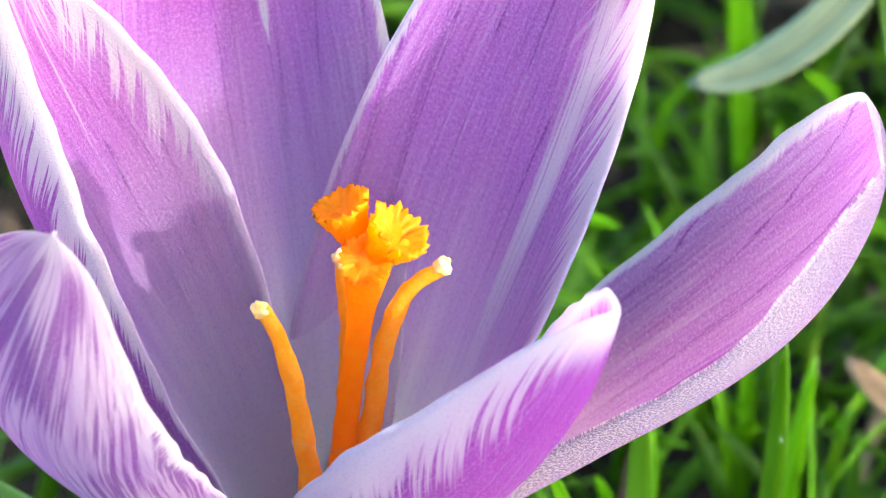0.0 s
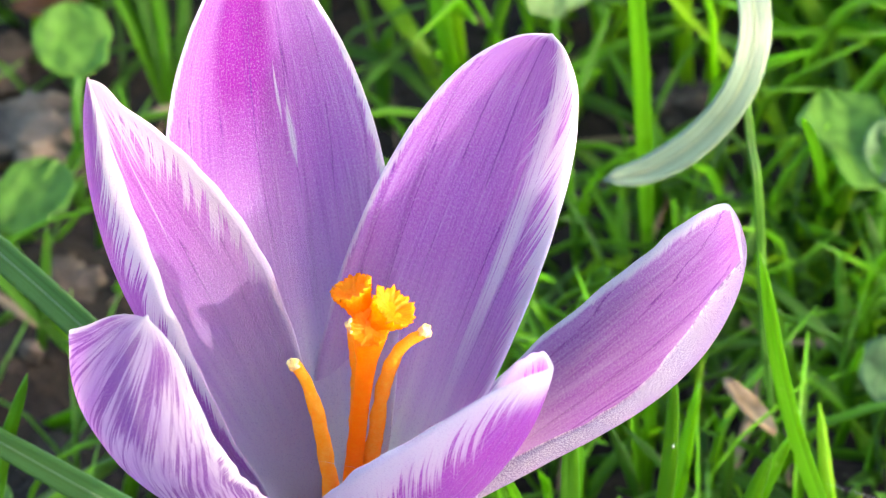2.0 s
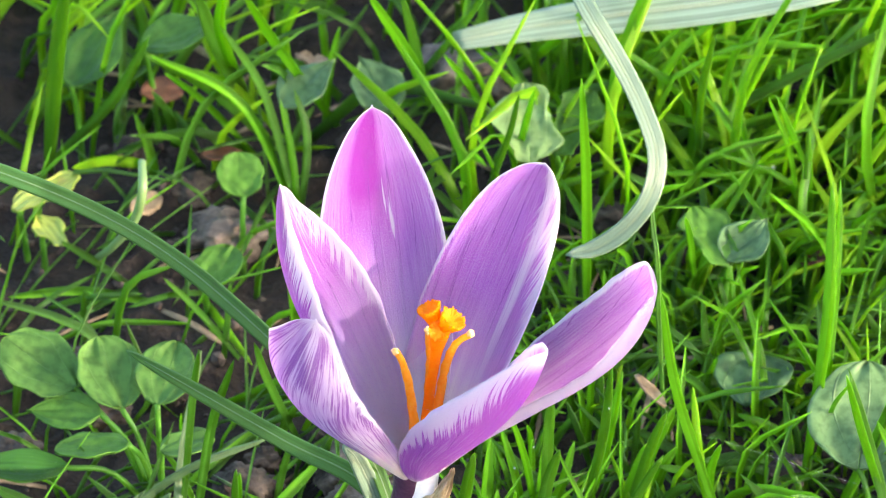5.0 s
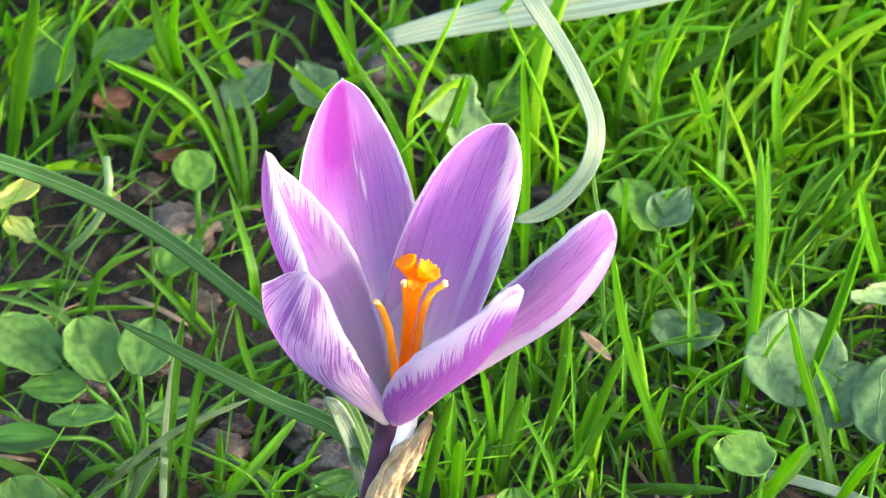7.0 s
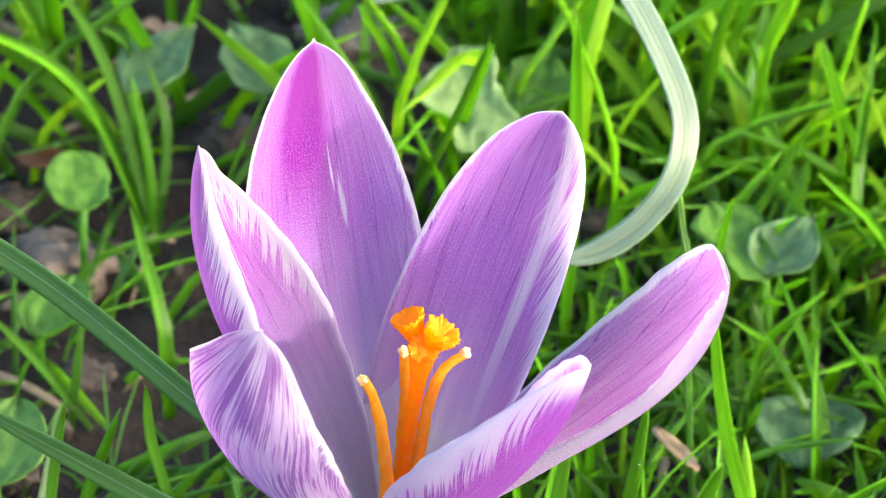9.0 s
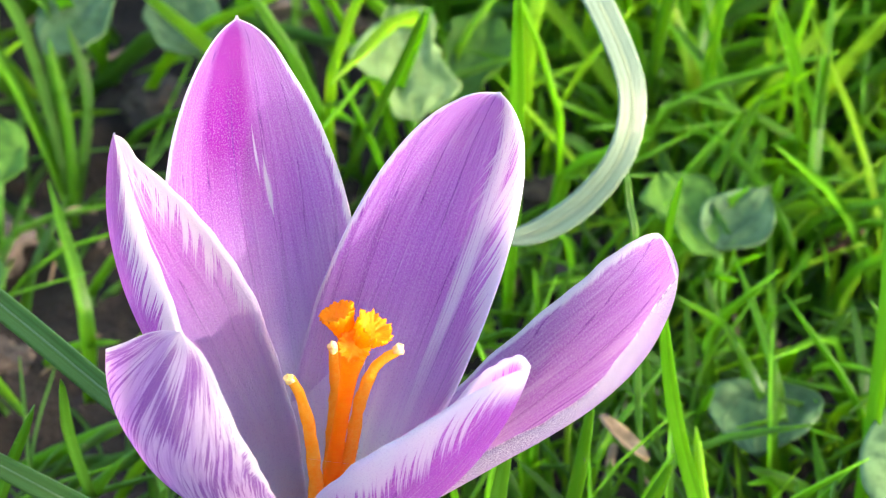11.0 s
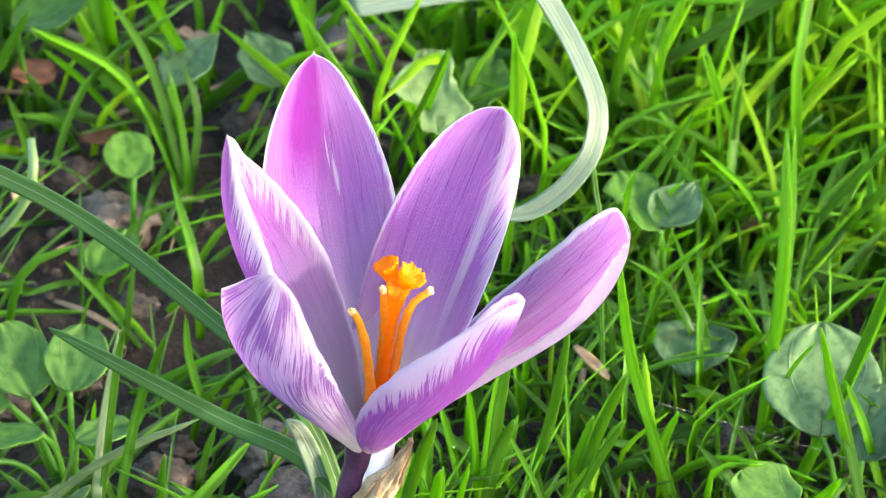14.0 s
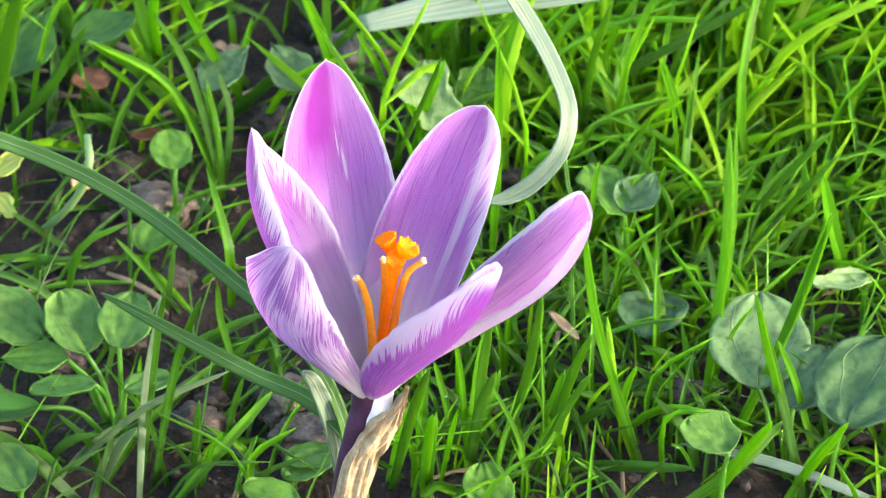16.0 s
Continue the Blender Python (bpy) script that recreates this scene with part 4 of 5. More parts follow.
blade((0.0068, 0.0193, 0.0000), (0.0077, 0.0124, 0.0149), (0.0081, 0.0060, 0.0250), 0.0014)
blade((0.0094, 0.0218, 0.0000), (0.0109, 0.0143, 0.0133), (0.0119, 0.0070, 0.0250), 0.0008)
blade((0.0141, 0.0310, 0.0000), (0.0130, 0.0180, 0.0208), (0.0114, 0.0054, 0.0400), 0.0009)
blade((0.0021, 0.0222, 0.0000), (0.0051, 0.0064, 0.0250), (0.0071, -0.0088, 0.0450), 0.0015)
blade((-0.0023, 0.1239, 0.0000), (-0.0051, 0.1042, 0.0232), (-0.0101, 0.0851, 0.0500), 0.0016)
blade((-0.0040, 0.1269, 0.0000), (-0.0045, 0.1055, 0.0243), (-0.0053, 0.0848, 0.0500), 0.0013)
blade((-0.0069, 0.1301, 0.0000), (0.0001, 0.1166, 0.0166), (0.0057, 0.1034, 0.0350), 0.0011)
blade((-0.0237, 0.1142, 0.0000), (-0.0339, 0.1049, 0.0171), (-0.0421, 0.0961, 0.0300), 0.0013)
blade((-0.0266, 0.1122, 0.0000), (-0.0349, 0.1085, 0.0118), (-0.0402, 0.1050, 0.0200), 0.0009)
blade((-0.0167, 0.1218, 0.0000), (-0.0237, 0.1101, 0.0198), (-0.0285, 0.0986, 0.0400), 0.0014)
blade((-0.0289, 0.1241, 0.0000), (-0.0328, 0.1078, 0.0229), (-0.0344, 0.0921, 0.0450), 0.0019)
blade((-0.0578, 0.1113, 0.0000), (-0.0545, 0.0927, 0.0308), (-0.0509, 0.0753, 0.0600), 0.0023)
blade((-0.0574, 0.1134, 0.0000), (-0.0478, 0.1071, 0.0134), (-0.0417, 0.1009, 0.0300), 0.0015)
blade((-0.0391, 0.0807, 0.0000), (-0.0509, 0.0762, 0.0034), (-0.0612, 0.0717, 0.0060), 0.0012)
blade((-0.0273, 0.0666, 0.0000), (-0.0338, 0.0638, 0.0097), (-0.0384, 0.0612, 0.0180), 0.0009)
blade((-0.0355, 0.0265, 0.0000), (-0.0328, 0.0248, 0.0250), (-0.0314, 0.0237, 0.0360), 0.0009)
blade((-0.0497, 0.0280, 0.0000), (-0.0319, 0.0404, 0.0012), (-0.0098, 0.0519, 0.0120), 0.0009)
blade((-0.0418, 0.0248, 0.0000), (-0.0344, 0.0323, 0.0044), (-0.0240, 0.0396, 0.0100), 0.0010)
blade((-0.0447, 0.0223, 0.0000), (-0.0537, 0.0229, 0.0074), (-0.0609, 0.0236, 0.0120), 0.0021)
blade((-0.0277, 0.0254, 0.0000), (-0.0272, 0.0212, 0.0106), (-0.0266, 0.0174, 0.0200), 0.0010)
blade((-0.0268, 0.0239, 0.0000), (-0.0249, 0.0216, 0.0071), (-0.0233, 0.0193, 0.0120), 0.0008)
blade((0.0501, 0.0965, 0.0000), (0.0487, 0.0867, 0.0198), (0.0458, 0.0775, 0.0373), 0.0006)
blade((0.0498, 0.0930, 0.0000), (0.0509, 0.0862, 0.0169), (0.0513, 0.0798, 0.0300), 0.0006)
blade((0.0353, 0.1098, 0.0000), (0.0362, 0.0922, 0.0258), (0.0385, 0.0756, 0.0500), 0.0012)
blade((0.0626, 0.1198, 0.0000), (0.0636, 0.1068, 0.0181), (0.0647, 0.0941, 0.0400), 0.0018)
blade((0.0683, 0.1194, 0.0000), (0.0718, 0.1126, 0.0135), (0.0754, 0.1058, 0.0300), 0.0012)
blade((0.0562, 0.0812, 0.0000), (0.0644, 0.0740, 0.0157), (0.0716, 0.0672, 0.0300), 0.0010)
blade((0.0600, 0.0809, 0.0000), (0.0670, 0.0745, 0.0121), (0.0730, 0.0682, 0.0250), 0.0009)
blade((0.0752, 0.0702, 0.0000), (0.0718, 0.0629, 0.0152), (0.0697, 0.0560, 0.0300), 0.0021)
blade((0.0067, 0.1167, 0.0000), (0.0034, 0.1063, 0.0159), (-0.0001, 0.0964, 0.0300), 0.0009)
blade((0.0081, 0.1335, 0.0000), (0.0149, 0.1180, 0.0154), (0.0211, 0.1024, 0.0350), 0.0013)
blade((0.0217, 0.1099, 0.0000), (0.0473, 0.1067, 0.0168), (0.0653, 0.1042, 0.0300), 0.0014)
blade((0.0452, 0.1208, 0.0000), (0.0622, 0.1110, 0.0140), (0.0760, 0.1013, 0.0300), 0.0013)
blade((0.0333, 0.0854, 0.0000), (0.0399, 0.0792, 0.0152), (0.0445, 0.0732, 0.0300), 0.0009)
blade((0.0571, 0.0826, 0.0000), (0.0588, 0.0715, 0.0157), (0.0599, 0.0609, 0.0300), 0.0007)
blade((0.0271, 0.0816, 0.0000), (0.0260, 0.0734, 0.0116), (0.0246, 0.0654, 0.0200), 0.0007)
blade((0.0354, 0.0839, 0.0000), (0.0350, 0.0623, 0.0238), (0.0347, 0.0413, 0.0450), 0.0008)
blade((0.0384, 0.0473, 0.0000), (0.0317, 0.0475, 0.0055), (0.0276, 0.0476, 0.0120), 0.0010)
blade((0.0509, 0.0449, 0.0000), (0.0448, 0.0391, 0.0039), (0.0399, 0.0332, 0.0120), 0.0011)
blade((0.0503, 0.0180, 0.0000), (0.0548, 0.0066, 0.0152), (0.0583, -0.0045, 0.0300), 0.0017)
blade((0.0621, 0.0187, 0.0000), (0.0663, 0.0067, 0.0146), (0.0696, -0.0052, 0.0300), 0.0014)
blade((0.0490, 0.0249, 0.0000), (0.0464, 0.0206, 0.0056), (0.0445, 0.0164, 0.0100), 0.0005)
blade((0.0528, 0.0478, 0.0000), (0.0547, 0.0356, 0.0157), (0.0571, 0.0237, 0.0300), 0.0006)
blade((0.0378, 0.0336, 0.0000), (0.0380, 0.0282, 0.0106), (0.0395, 0.0228, 0.0200), 0.0011)
blade((-0.0257, 0.0594, 0.0000), (-0.0121, 0.0513, 0.0078), (-0.0052, 0.0433, 0.0200), 0.0009)

blade((0.0497, 0.0549, 0.0000), (0.0505, 0.0538, 0.0062), (0.0575, 0.0526, 0.0099), 0.0010, GRASS_YELLOW_LIT)
blade((0.0673, 0.0263, 0.0000), (0.0639, 0.0244, 0.0143), (0.0609, 0.0228, 0.0242), 0.0010)
blade((0.0507, 0.0449, 0.0000), (0.0444, 0.0398, 0.0032), (0.0366, 0.0348, 0.0070), 0.0020, GRASS_DARK)
blade((0.0293, 0.0355, 0.0000), (0.0316, 0.0359, 0.0054), (0.0330, 0.0365, 0.0075), 0.0011)
blade((0.0371, 0.0378, 0.0000), (0.0377, 0.0374, 0.0062), (0.0386, 0.0370, 0.0096), 0.0010)
blade((0.0307, 0.0581, 0.0000), (0.0318, 0.0574, 0.0065), (0.0306, 0.0567, 0.0107), 0.0007, GRASS_DARK)
blade((0.0800, 0.0100, 0.0030), (0.0617, 0.0147, 0.0065), (0.0462, 0.0203, 0.0070), 0.0015, GREY_LEAF, label="long pale grey-green blade lying over soil")
blade((0.0638, 0.0199, 0.0000), (0.0679, 0.0192, 0.0052), (0.0710, 0.0186, 0.0090), 0.0018)
blade((0.0623, 0.0214, 0.0000), (0.0618, 0.0219, 0.0049), (0.0613, 0.0225, 0.0078), 0.0008)
blade((0.0285, 0.0342, 0.0000), (0.0326, 0.0319, 0.0035), (0.0354, 0.0296, 0.0070), 0.0013, GRASS_DARK)
blade((0.0294, 0.0286, 0.0000), (0.0389, 0.0214, 0.0021), (0.0478, 0.0141, 0.0070), 0.0016, GRASS_DARK)
blade((0.0658, 0.0556, 0.0000), (0.0695, 0.0534, 0.0040), (0.0731, 0.0513, 0.0070), 0.0012)
blade((0.0680, 0.0558, 0.0000), (0.0706, 0.0507, 0.0034), (0.0727, 0.0455, 0.0070), 0.0010, GRASS_DARK)
blade((0.0623, 0.0681, 0.0000), (0.0660, 0.0662, 0.0040), (0.0692, 0.0644, 0.0070), 0.0008)
blade((0.0699, 0.1215, 0.0000), (0.0723, 0.1220, 0.0071), (0.0740, 0.1228, 0.0126), 0.0012)
blade((0.0643, 0.1218, 0.0000), (0.0655, 0.1221, 0.0052), (0.0664, 0.1225, 0.0085), 0.0007, GRASS_YELLOW_LIT)
blade((0.0378, 0.1272, 0.0000), (0.0376, 0.1278, 0.0050), (0.0365, 0.1287, 0.0083), 0.0011)
blade((0.0418, 0.1270, 0.0000), (0.0426, 0.1275, 0.0072), (0.0428, 0.1280, 0.0132), 0.0020, GRASS_DARK)
blade((0.0516, 0.1058, 0.0000), (0.0524, 0.1069, 0.0068), (0.0533, 0.1082, 0.0098), 0.0007)
blade((0.0634, 0.0868, 0.0000), (0.0685, 0.0855, 0.0042), (0.0728, 0.0844, 0.0079), 0.0008)
blade((0.0700, 0.0761, 0.0000), (0.0715, 0.0753, 0.0059), (0.0723, 0.0747, 0.0090), 0.0009)
blade((0.0690, 0.1094, 0.0000), (0.0732, 0.1079, 0.0050), (0.0764, 0.1067, 0.0092), 0.0013)
blade((0.0393, 0.1052, 0.0000), (0.0459, 0.1052, 0.0088), (0.0511, 0.1058, 0.0128), 0.0012, GRASS_YELLOW_LIT)
blade((0.0403, 0.0994, 0.0000), (0.0460, 0.0997, 0.0070), (0.0502, 0.1004, 0.0122), 0.0010)
blade((0.0472, 0.0903, 0.0000), (0.0524, 0.0889, 0.0038), (0.0561, 0.0876, 0.0070), 0.0011, GRASS_DARK)
blade((0.0441, 0.0834, 0.0000), (0.0459, 0.0827, 0.0074), (0.0471, 0.0823, 0.0131), 0.0012)
blade((0.0455, 0.0861, 0.0000), (0.0477, 0.0849, 0.0062), (0.0490, 0.0839, 0.0107), 0.0010)
blade((0.0680, 0.1136, 0.0000), (0.0675, 0.1136, 0.0076), (0.0655, 0.1139, 0.0119), 0.0012)
blade((0.0754, 0.1197, 0.0000), (0.0747, 0.1187, 0.0078), (0.0732, 0.1179, 0.0145), 0.0009)
blade((0.0595, 0.1236, 0.0000), (0.0624, 0.1242, 0.0044), (0.0647, 0.1248, 0.0075), 0.0012, GRASS_YELLOW_LIT)
blade((0.0623, 0.1301, -0.0000), (0.0667, 0.1304, 0.0050), (0.0711, 0.1306, 0.0112), 0.0011)
blade((0.0544, 0.1292, 0.0000), (0.0571, 0.1309, 0.0051), (0.0581, 0.1326, 0.0103), 0.0012)
blade((0.0470, 0.1296, 0.0000), (0.0479, 0.1313, 0.0064), (0.0503, 0.1329, 0.0115), 0.0013, GRASS_YELLOW_LIT)
blade((0.0490, 0.1280, 0.0000), (0.0470, 0.1297, 0.0065), (0.0458, 0.1313, 0.0129), 0.0009, GRASS_DARK)
blade((0.0645, 0.1240, -0.0000), (0.0715, 0.1231, 0.0037), (0.0773, 0.1220, 0.0085), 0.0012)
blade((0.0548, 0.1028, 0.0000), (0.0570, 0.1030, 0.0062), (0.0600, 0.1035, 0.0100), 0.0009)
blade((0.0667, 0.1006, 0.0000), (0.0718, 0.0992, 0.0030), (0.0758, 0.0976, 0.0077), 0.0009, GRASS_DARK)
blade((0.0406, 0.1345, 0.0000), (0.0442, 0.1351, 0.0048), (0.0468, 0.1358, 0.0096), 0.0011)
blade((0.0354, 0.1259, 0.0000), (0.0347, 0.1275, 0.0065), (0.0335, 0.1292, 0.0118), 0.0010)
blade((0.0659, 0.1020, 0.0000), (0.0686, 0.1031, 0.0056), (0.0704, 0.1042, 0.0111), 0.0011, GRASS_YELLOW_LIT)
blade((0.0534, 0.1116, 0.0000), (0.0544, 0.1114, 0.0055), (0.0561, 0.1113, 0.0098), 0.0009)
blade((-0.0246, 0.1142, 0.0000), (-0.0323, 0.1194, 0.0079), (-0.0376, 0.1245, 0.0164), 0.0013, GRASS_YELLOW_LIT)
blade((-0.0183, 0.1307, 0.0000), (-0.0188, 0.1315, 0.0060), (-0.0193, 0.1326, 0.0096), 0.0010)
blade((-0.0216, 0.0974, 0.0000), (-0.0199, 0.0996, 0.0118), (-0.0216, 0.1023, 0.0190), 0.0010)
blade((-0.0409, 0.1119, 0.0000), (-0.0482, 0.1058, 0.0034), (-0.0535, 0.0996, 0.0070), 0.0015, GRASS_YELLOW_LIT)
blade((-0.0446, 0.1324, 0.0000), (-0.0448, 0.1318, 0.0081), (-0.0459, 0.1314, 0.0138), 0.0014, GRASS_DARK)
blade((-0.0543, 0.1301, 0.0000), (-0.0565, 0.1287, 0.0099), (-0.0571, 0.1274, 0.0173), 0.0018)
blade((-0.0516, 0.1389, -0.0000), (-0.0559, 0.1306, 0.0041), (-0.0593, 0.1224, 0.0070), 0.0016)
blade((-0.0415, 0.1367, 0.0000), (-0.0404, 0.1376, 0.0058), (-0.0380, 0.1385, 0.0115), 0.0012)
blade((-0.0248, 0.1078, 0.0000), (-0.0220, 0.1089, 0.0055), (-0.0193, 0.1103, 0.0098), 0.0010, GRASS_DARK)
blade((-0.0185, 0.1205, 0.0000), (-0.0176, 0.1201, 0.0078), (-0.0158, 0.1197, 0.0167), 0.0011)
blade((-0.0389, 0.0971, 0.0000), (-0.0449, 0.0892, 0.0029), (-0.0491, 0.0813, 0.0070), 0.0007)
blade((-0.0228, 0.0345, 0.0000), (-0.0211, 0.0332, 0.0068), (-0.0197, 0.0321, 0.0126), 0.0009)
blade((-0.0489, 0.0272, 0.0000), (-0.0350, 0.0246, 0.0131), (-0.0220, 0.0222, 0.0217), 0.0011, PALE_GRASS)
blade((-0.0418, 0.0262, 0.0000), (-0.0387, 0.0245, 0.0059), (-0.0361, 0.0230, 0.0109), 0.0013, PALE_GRASS)
blade((-0.0169, 0.0411, 0.0000), (-0.0150, 0.0403, 0.0063), (-0.0139, 0.0398, 0.0112), 0.0009)
blade((-0.0262, 0.0526, 0.0000), (-0.0215, 0.0512, 0.0035), (-0.0176, 0.0500, 0.0070), 0.0009, GRASS_DARK)
blade((-0.0442, 0.0845, 0.0000), (-0.0501, 0.0836, 0.0031), (-0.0542, 0.0826, 0.0073), 0.0010)
blade((-0.0598, 0.0560, 0.0000), (-0.0585, 0.0547, 0.0084), (-0.0570, 0.0536, 0.0145), 0.0012, GRASS_DARK)
blade((-0.0313, 0.0837, 0.0000), (-0.0382, 0.0761, 0.0029), (-0.0441, 0.0682, 0.0070), 0.0008, GRASS_DARK)
blade((-0.0311, 0.0654, 0.0000), (-0.0301, 0.0652, 0.0065), (-0.0294, 0.0650, 0.0141), 0.0008)
blade((-0.0141, 0.0449, 0.0000), (-0.0148, 0.0458, 0.0047), (-0.0155, 0.0467, 0.0094), 0.0010, GRASS_DARK)
blade((0.0135, 0.0229, 0.0000), (0.0152, 0.0249, 0.0132), (0.0166, 0.0271, 0.0237), 0.0015)
blade((0.0127, 0.0297, 0.0000), (0.0110, 0.0307, 0.0079), (0.0093, 0.0316, 0.0152), 0.0011)
blade((0.0217, 0.0428, 0.0000), (0.0196, 0.0440, 0.0045), (0.0179, 0.0451, 0.0090), 0.0010)
blade((0.0059, 0.0234, 0.0000), (0.0071, 0.0255, 0.0089), (0.0079, 0.0277, 0.0169), 0.0015)
blade((0.0017, 0.0236, 0.0000), (0.0038, 0.0232, 0.0077), (0.0055, 0.0229, 0.0144), 0.0015)
blade((0.0131, 0.0351, 0.0000), (0.0133, 0.0335, 0.0071), (0.0134, 0.0319, 0.0133), 0.0007)
blade((0.0246, 0.0304, 0.0000), (0.0272, 0.0303, 0.0074), (0.0291, 0.0303, 0.0139), 0.0012)
blade((0.0214, 0.0231, 0.0000), (0.0257, 0.0247, 0.0055), (0.0297, 0.0263, 0.0106), 0.0011)
blade((0.0205, 0.0336, 0.0000), (0.0180, 0.0318, 0.0029), (0.0164, 0.0301, 0.0070), 0.0011)
blade((0.0307, 0.0461, 0.0000), (0.0276, 0.0424, 0.0034), (0.0254, 0.0388, 0.0070), 0.0010, GRASS_DARK)
blade((0.0078, 0.0232, 0.0000), (0.0093, 0.0230, 0.0065), (0.0112, 0.0228, 0.0119), 0.0009, GRASS_DARK)
blade((0.0228, 0.0277, 0.0000), (0.0217, 0.0277, 0.0054), (0.0209, 0.0279, 0.0096), 0.0010)
blade((0.0267, 0.0411, 0.0000), (0.0276, 0.0415, 0.0061), (0.0282, 0.0418, 0.0111), 0.0008, GRASS_DARK)
blade((0.0377, 0.0612, 0.0000), (0.0370, 0.0614, 0.0063), (0.0366, 0.0616, 0.0136), 0.0010)
blade((0.0334, 0.0531, 0.0000), (0.0328, 0.0517, 0.0086), (0.0319, 0.0503, 0.0171), 0.0008, GRASS_DARK)
blade((0.0206, 0.0484, 0.0000), (0.0212, 0.0472, 0.0095), (0.0217, 0.0461, 0.0166), 0.0009)
blade((0.0414, 0.0666, 0.0000), (0.0402, 0.0681, 0.0054), (0.0386, 0.0695, 0.0118), 0.0008, GRASS_DARK)
blade((0.0433, 0.0622, 0.0000), (0.0438, 0.0629, 0.0059), (0.0452, 0.0637, 0.0117), 0.0008)
blade((0.0484, 0.0634, 0.0000), (0.0502, 0.0636, 0.0062), (0.0528, 0.0638, 0.0112), 0.0009)
blade((0.0553, 0.0636, 0.0000), (0.0509, 0.0617, 0.0032), (0.0475, 0.0599, 0.0070), 0.0010, GRASS_DARK)
blade((0.0647, 0.0652, 0.0000), (0.0613, 0.0641, 0.0052), (0.0595, 0.0632, 0.0103), 0.0010)
blade((0.0370, 0.0557, 0.0000), (0.0374, 0.0546, 0.0051), (0.0387, 0.0535, 0.0101), 0.0008)
blade((-0.0018, 0.0292, 0.0000), (-0.0009, 0.0291, 0.0054), (-0.0000, 0.0291, 0.0096), 0.0008, GRASS_DARK)
blade((-0.0043, 0.1346, 0.0000), (0.0003, 0.1357, 0.0043), (0.0056, 0.1365, 0.0099), 0.0009)
blade((-0.0115, 0.1244, 0.0000), (-0.0087, 0.1233, 0.0040), (-0.0069, 0.1223, 0.0070), 0.0009)
blade((0.0105, 0.1260, 0.0000), (0.0136, 0.1271, 0.0039), (0.0215, 0.1274, 0.0152), 0.0013)
blade((0.0043, 0.1301, 0.0000), (0.0133, 0.1290, 0.0069), (0.0210, 0.1278, 0.0137), 0.0009)
blade((0.0115, 0.1274, 0.0000), (0.0193, 0.1259, 0.0029), (0.0273, 0.1243, 0.0070), 0.0011)
blade((0.0232, 0.1161, 0.0000), (0.0285, 0.1147, 0.0045), (0.0331, 0.1134, 0.0082), 0.0011)
blade((0.0185, 0.1314, 0.0000), (0.0178, 0.1312, 0.0067), (0.0161, 0.1310, 0.0134), 0.0011, GRASS_DARK)
blade((0.0257, 0.1250, 0.0000), (0.0267, 0.1242, 0.0082), (0.0289, 0.1234, 0.0151), 0.0009, GRASS_DARK)
blade((0.0121, 0.1348, 0.0000), (0.0109, 0.1353, 0.0051), (0.0102, 0.1359, 0.0113), 0.0010)
blade((0.0311, 0.1188, 0.0000), (0.0266, 0.1114, 0.0041), (0.0237, 0.1040, 0.0070), 0.0010, GRASS_DARK)
blade((0.0028, 0.1104, 0.0000), (0.0024, 0.1109, 0.0050), (0.0015, 0.1116, 0.0088), 0.0007, GRASS_DARK)
blade((0.0163, 0.1139, 0.0000), (0.0159, 0.1131, 0.0066), (0.0146, 0.1124, 0.0109), 0.0007)
blade((0.0232, 0.0705, 0.0000), (0.0229, 0.0717, 0.0056), (0.0226, 0.0729, 0.0100), 0.0007)
blade((0.0148, 0.0487, 0.0000), (0.0154, 0.0493, 0.0081), (0.0158, 0.0501, 0.0139), 0.0009)
blade((0.0237, 0.0718, 0.0000), (0.0246, 0.0710, 0.0060), (0.0259, 0.0702, 0.0119), 0.0007, GRASS_DARK)

blade((-0.0298, 0.1278, 0.0000), (-0.0316, 0.1009, 0.0300), (-0.0305, 0.0919, 0.0450), 0.0017, GRASS)

blade((-0.0506, 0.0229, 0.0000), (-0.0440, 0.0281, 0.0030), (-0.0352, 0.0354, 0.0050), 0.0007, PALE_GRASS)
blade((-0.0442, 0.0195, 0.0000), (-0.0406, 0.0253, 0.0040), (-0.0364, 0.0291, 0.0060), 0.0010, PALE_GRASS)
blade((-0.0361, 0.0191, 0.0000), (-0.0348, 0.0280, 0.0120), (-0.0319, 0.0357, 0.0260), 0.0011, PALE_GRASS)
blade((-0.0318, 0.0196, 0.0000), (-0.0226, 0.0247, 0.0060), (-0.0151, 0.0299, 0.0120), 0.0015, GRASS)
blade((-0.0291, 0.0253, 0.0000), (-0.0260, 0.0259, 0.0030), (-0.0229, 0.0266, 0.0060), 0.0008, GRASS_YELLOW_LIT)
blade((-0.0273, 0.0257, 0.0000), (-0.0269, 0.0263, 0.0060), (-0.0267, 0.0263, 0.0120), 0.0008, GRASS)
blade((-0.0354, 0.0396, 0.0000), (-0.0286, 0.0433, 0.0030), (-0.0216, 0.0462, 0.0060), 0.0007, PALE_GRASS)
blade((-0.0305, 0.0590, 0.0000), (-0.0218, 0.0558, 0.0040), (-0.0164, 0.0555, 0.0070), 0.0015, GRASS)
blade((-0.0198, 0.0514, 0.0000), (-0.0163, 0.0517, 0.0040), (-0.0128, 0.0512, 0.0070), 0.0010, GRASS_YELLOW_LIT)
blade((-0.0586, 0.0340, 0.0000), (-0.0522, 0.0278, 0.0030), (-0.0474, 0.0227, 0.0030), 0.0020, GRASS)
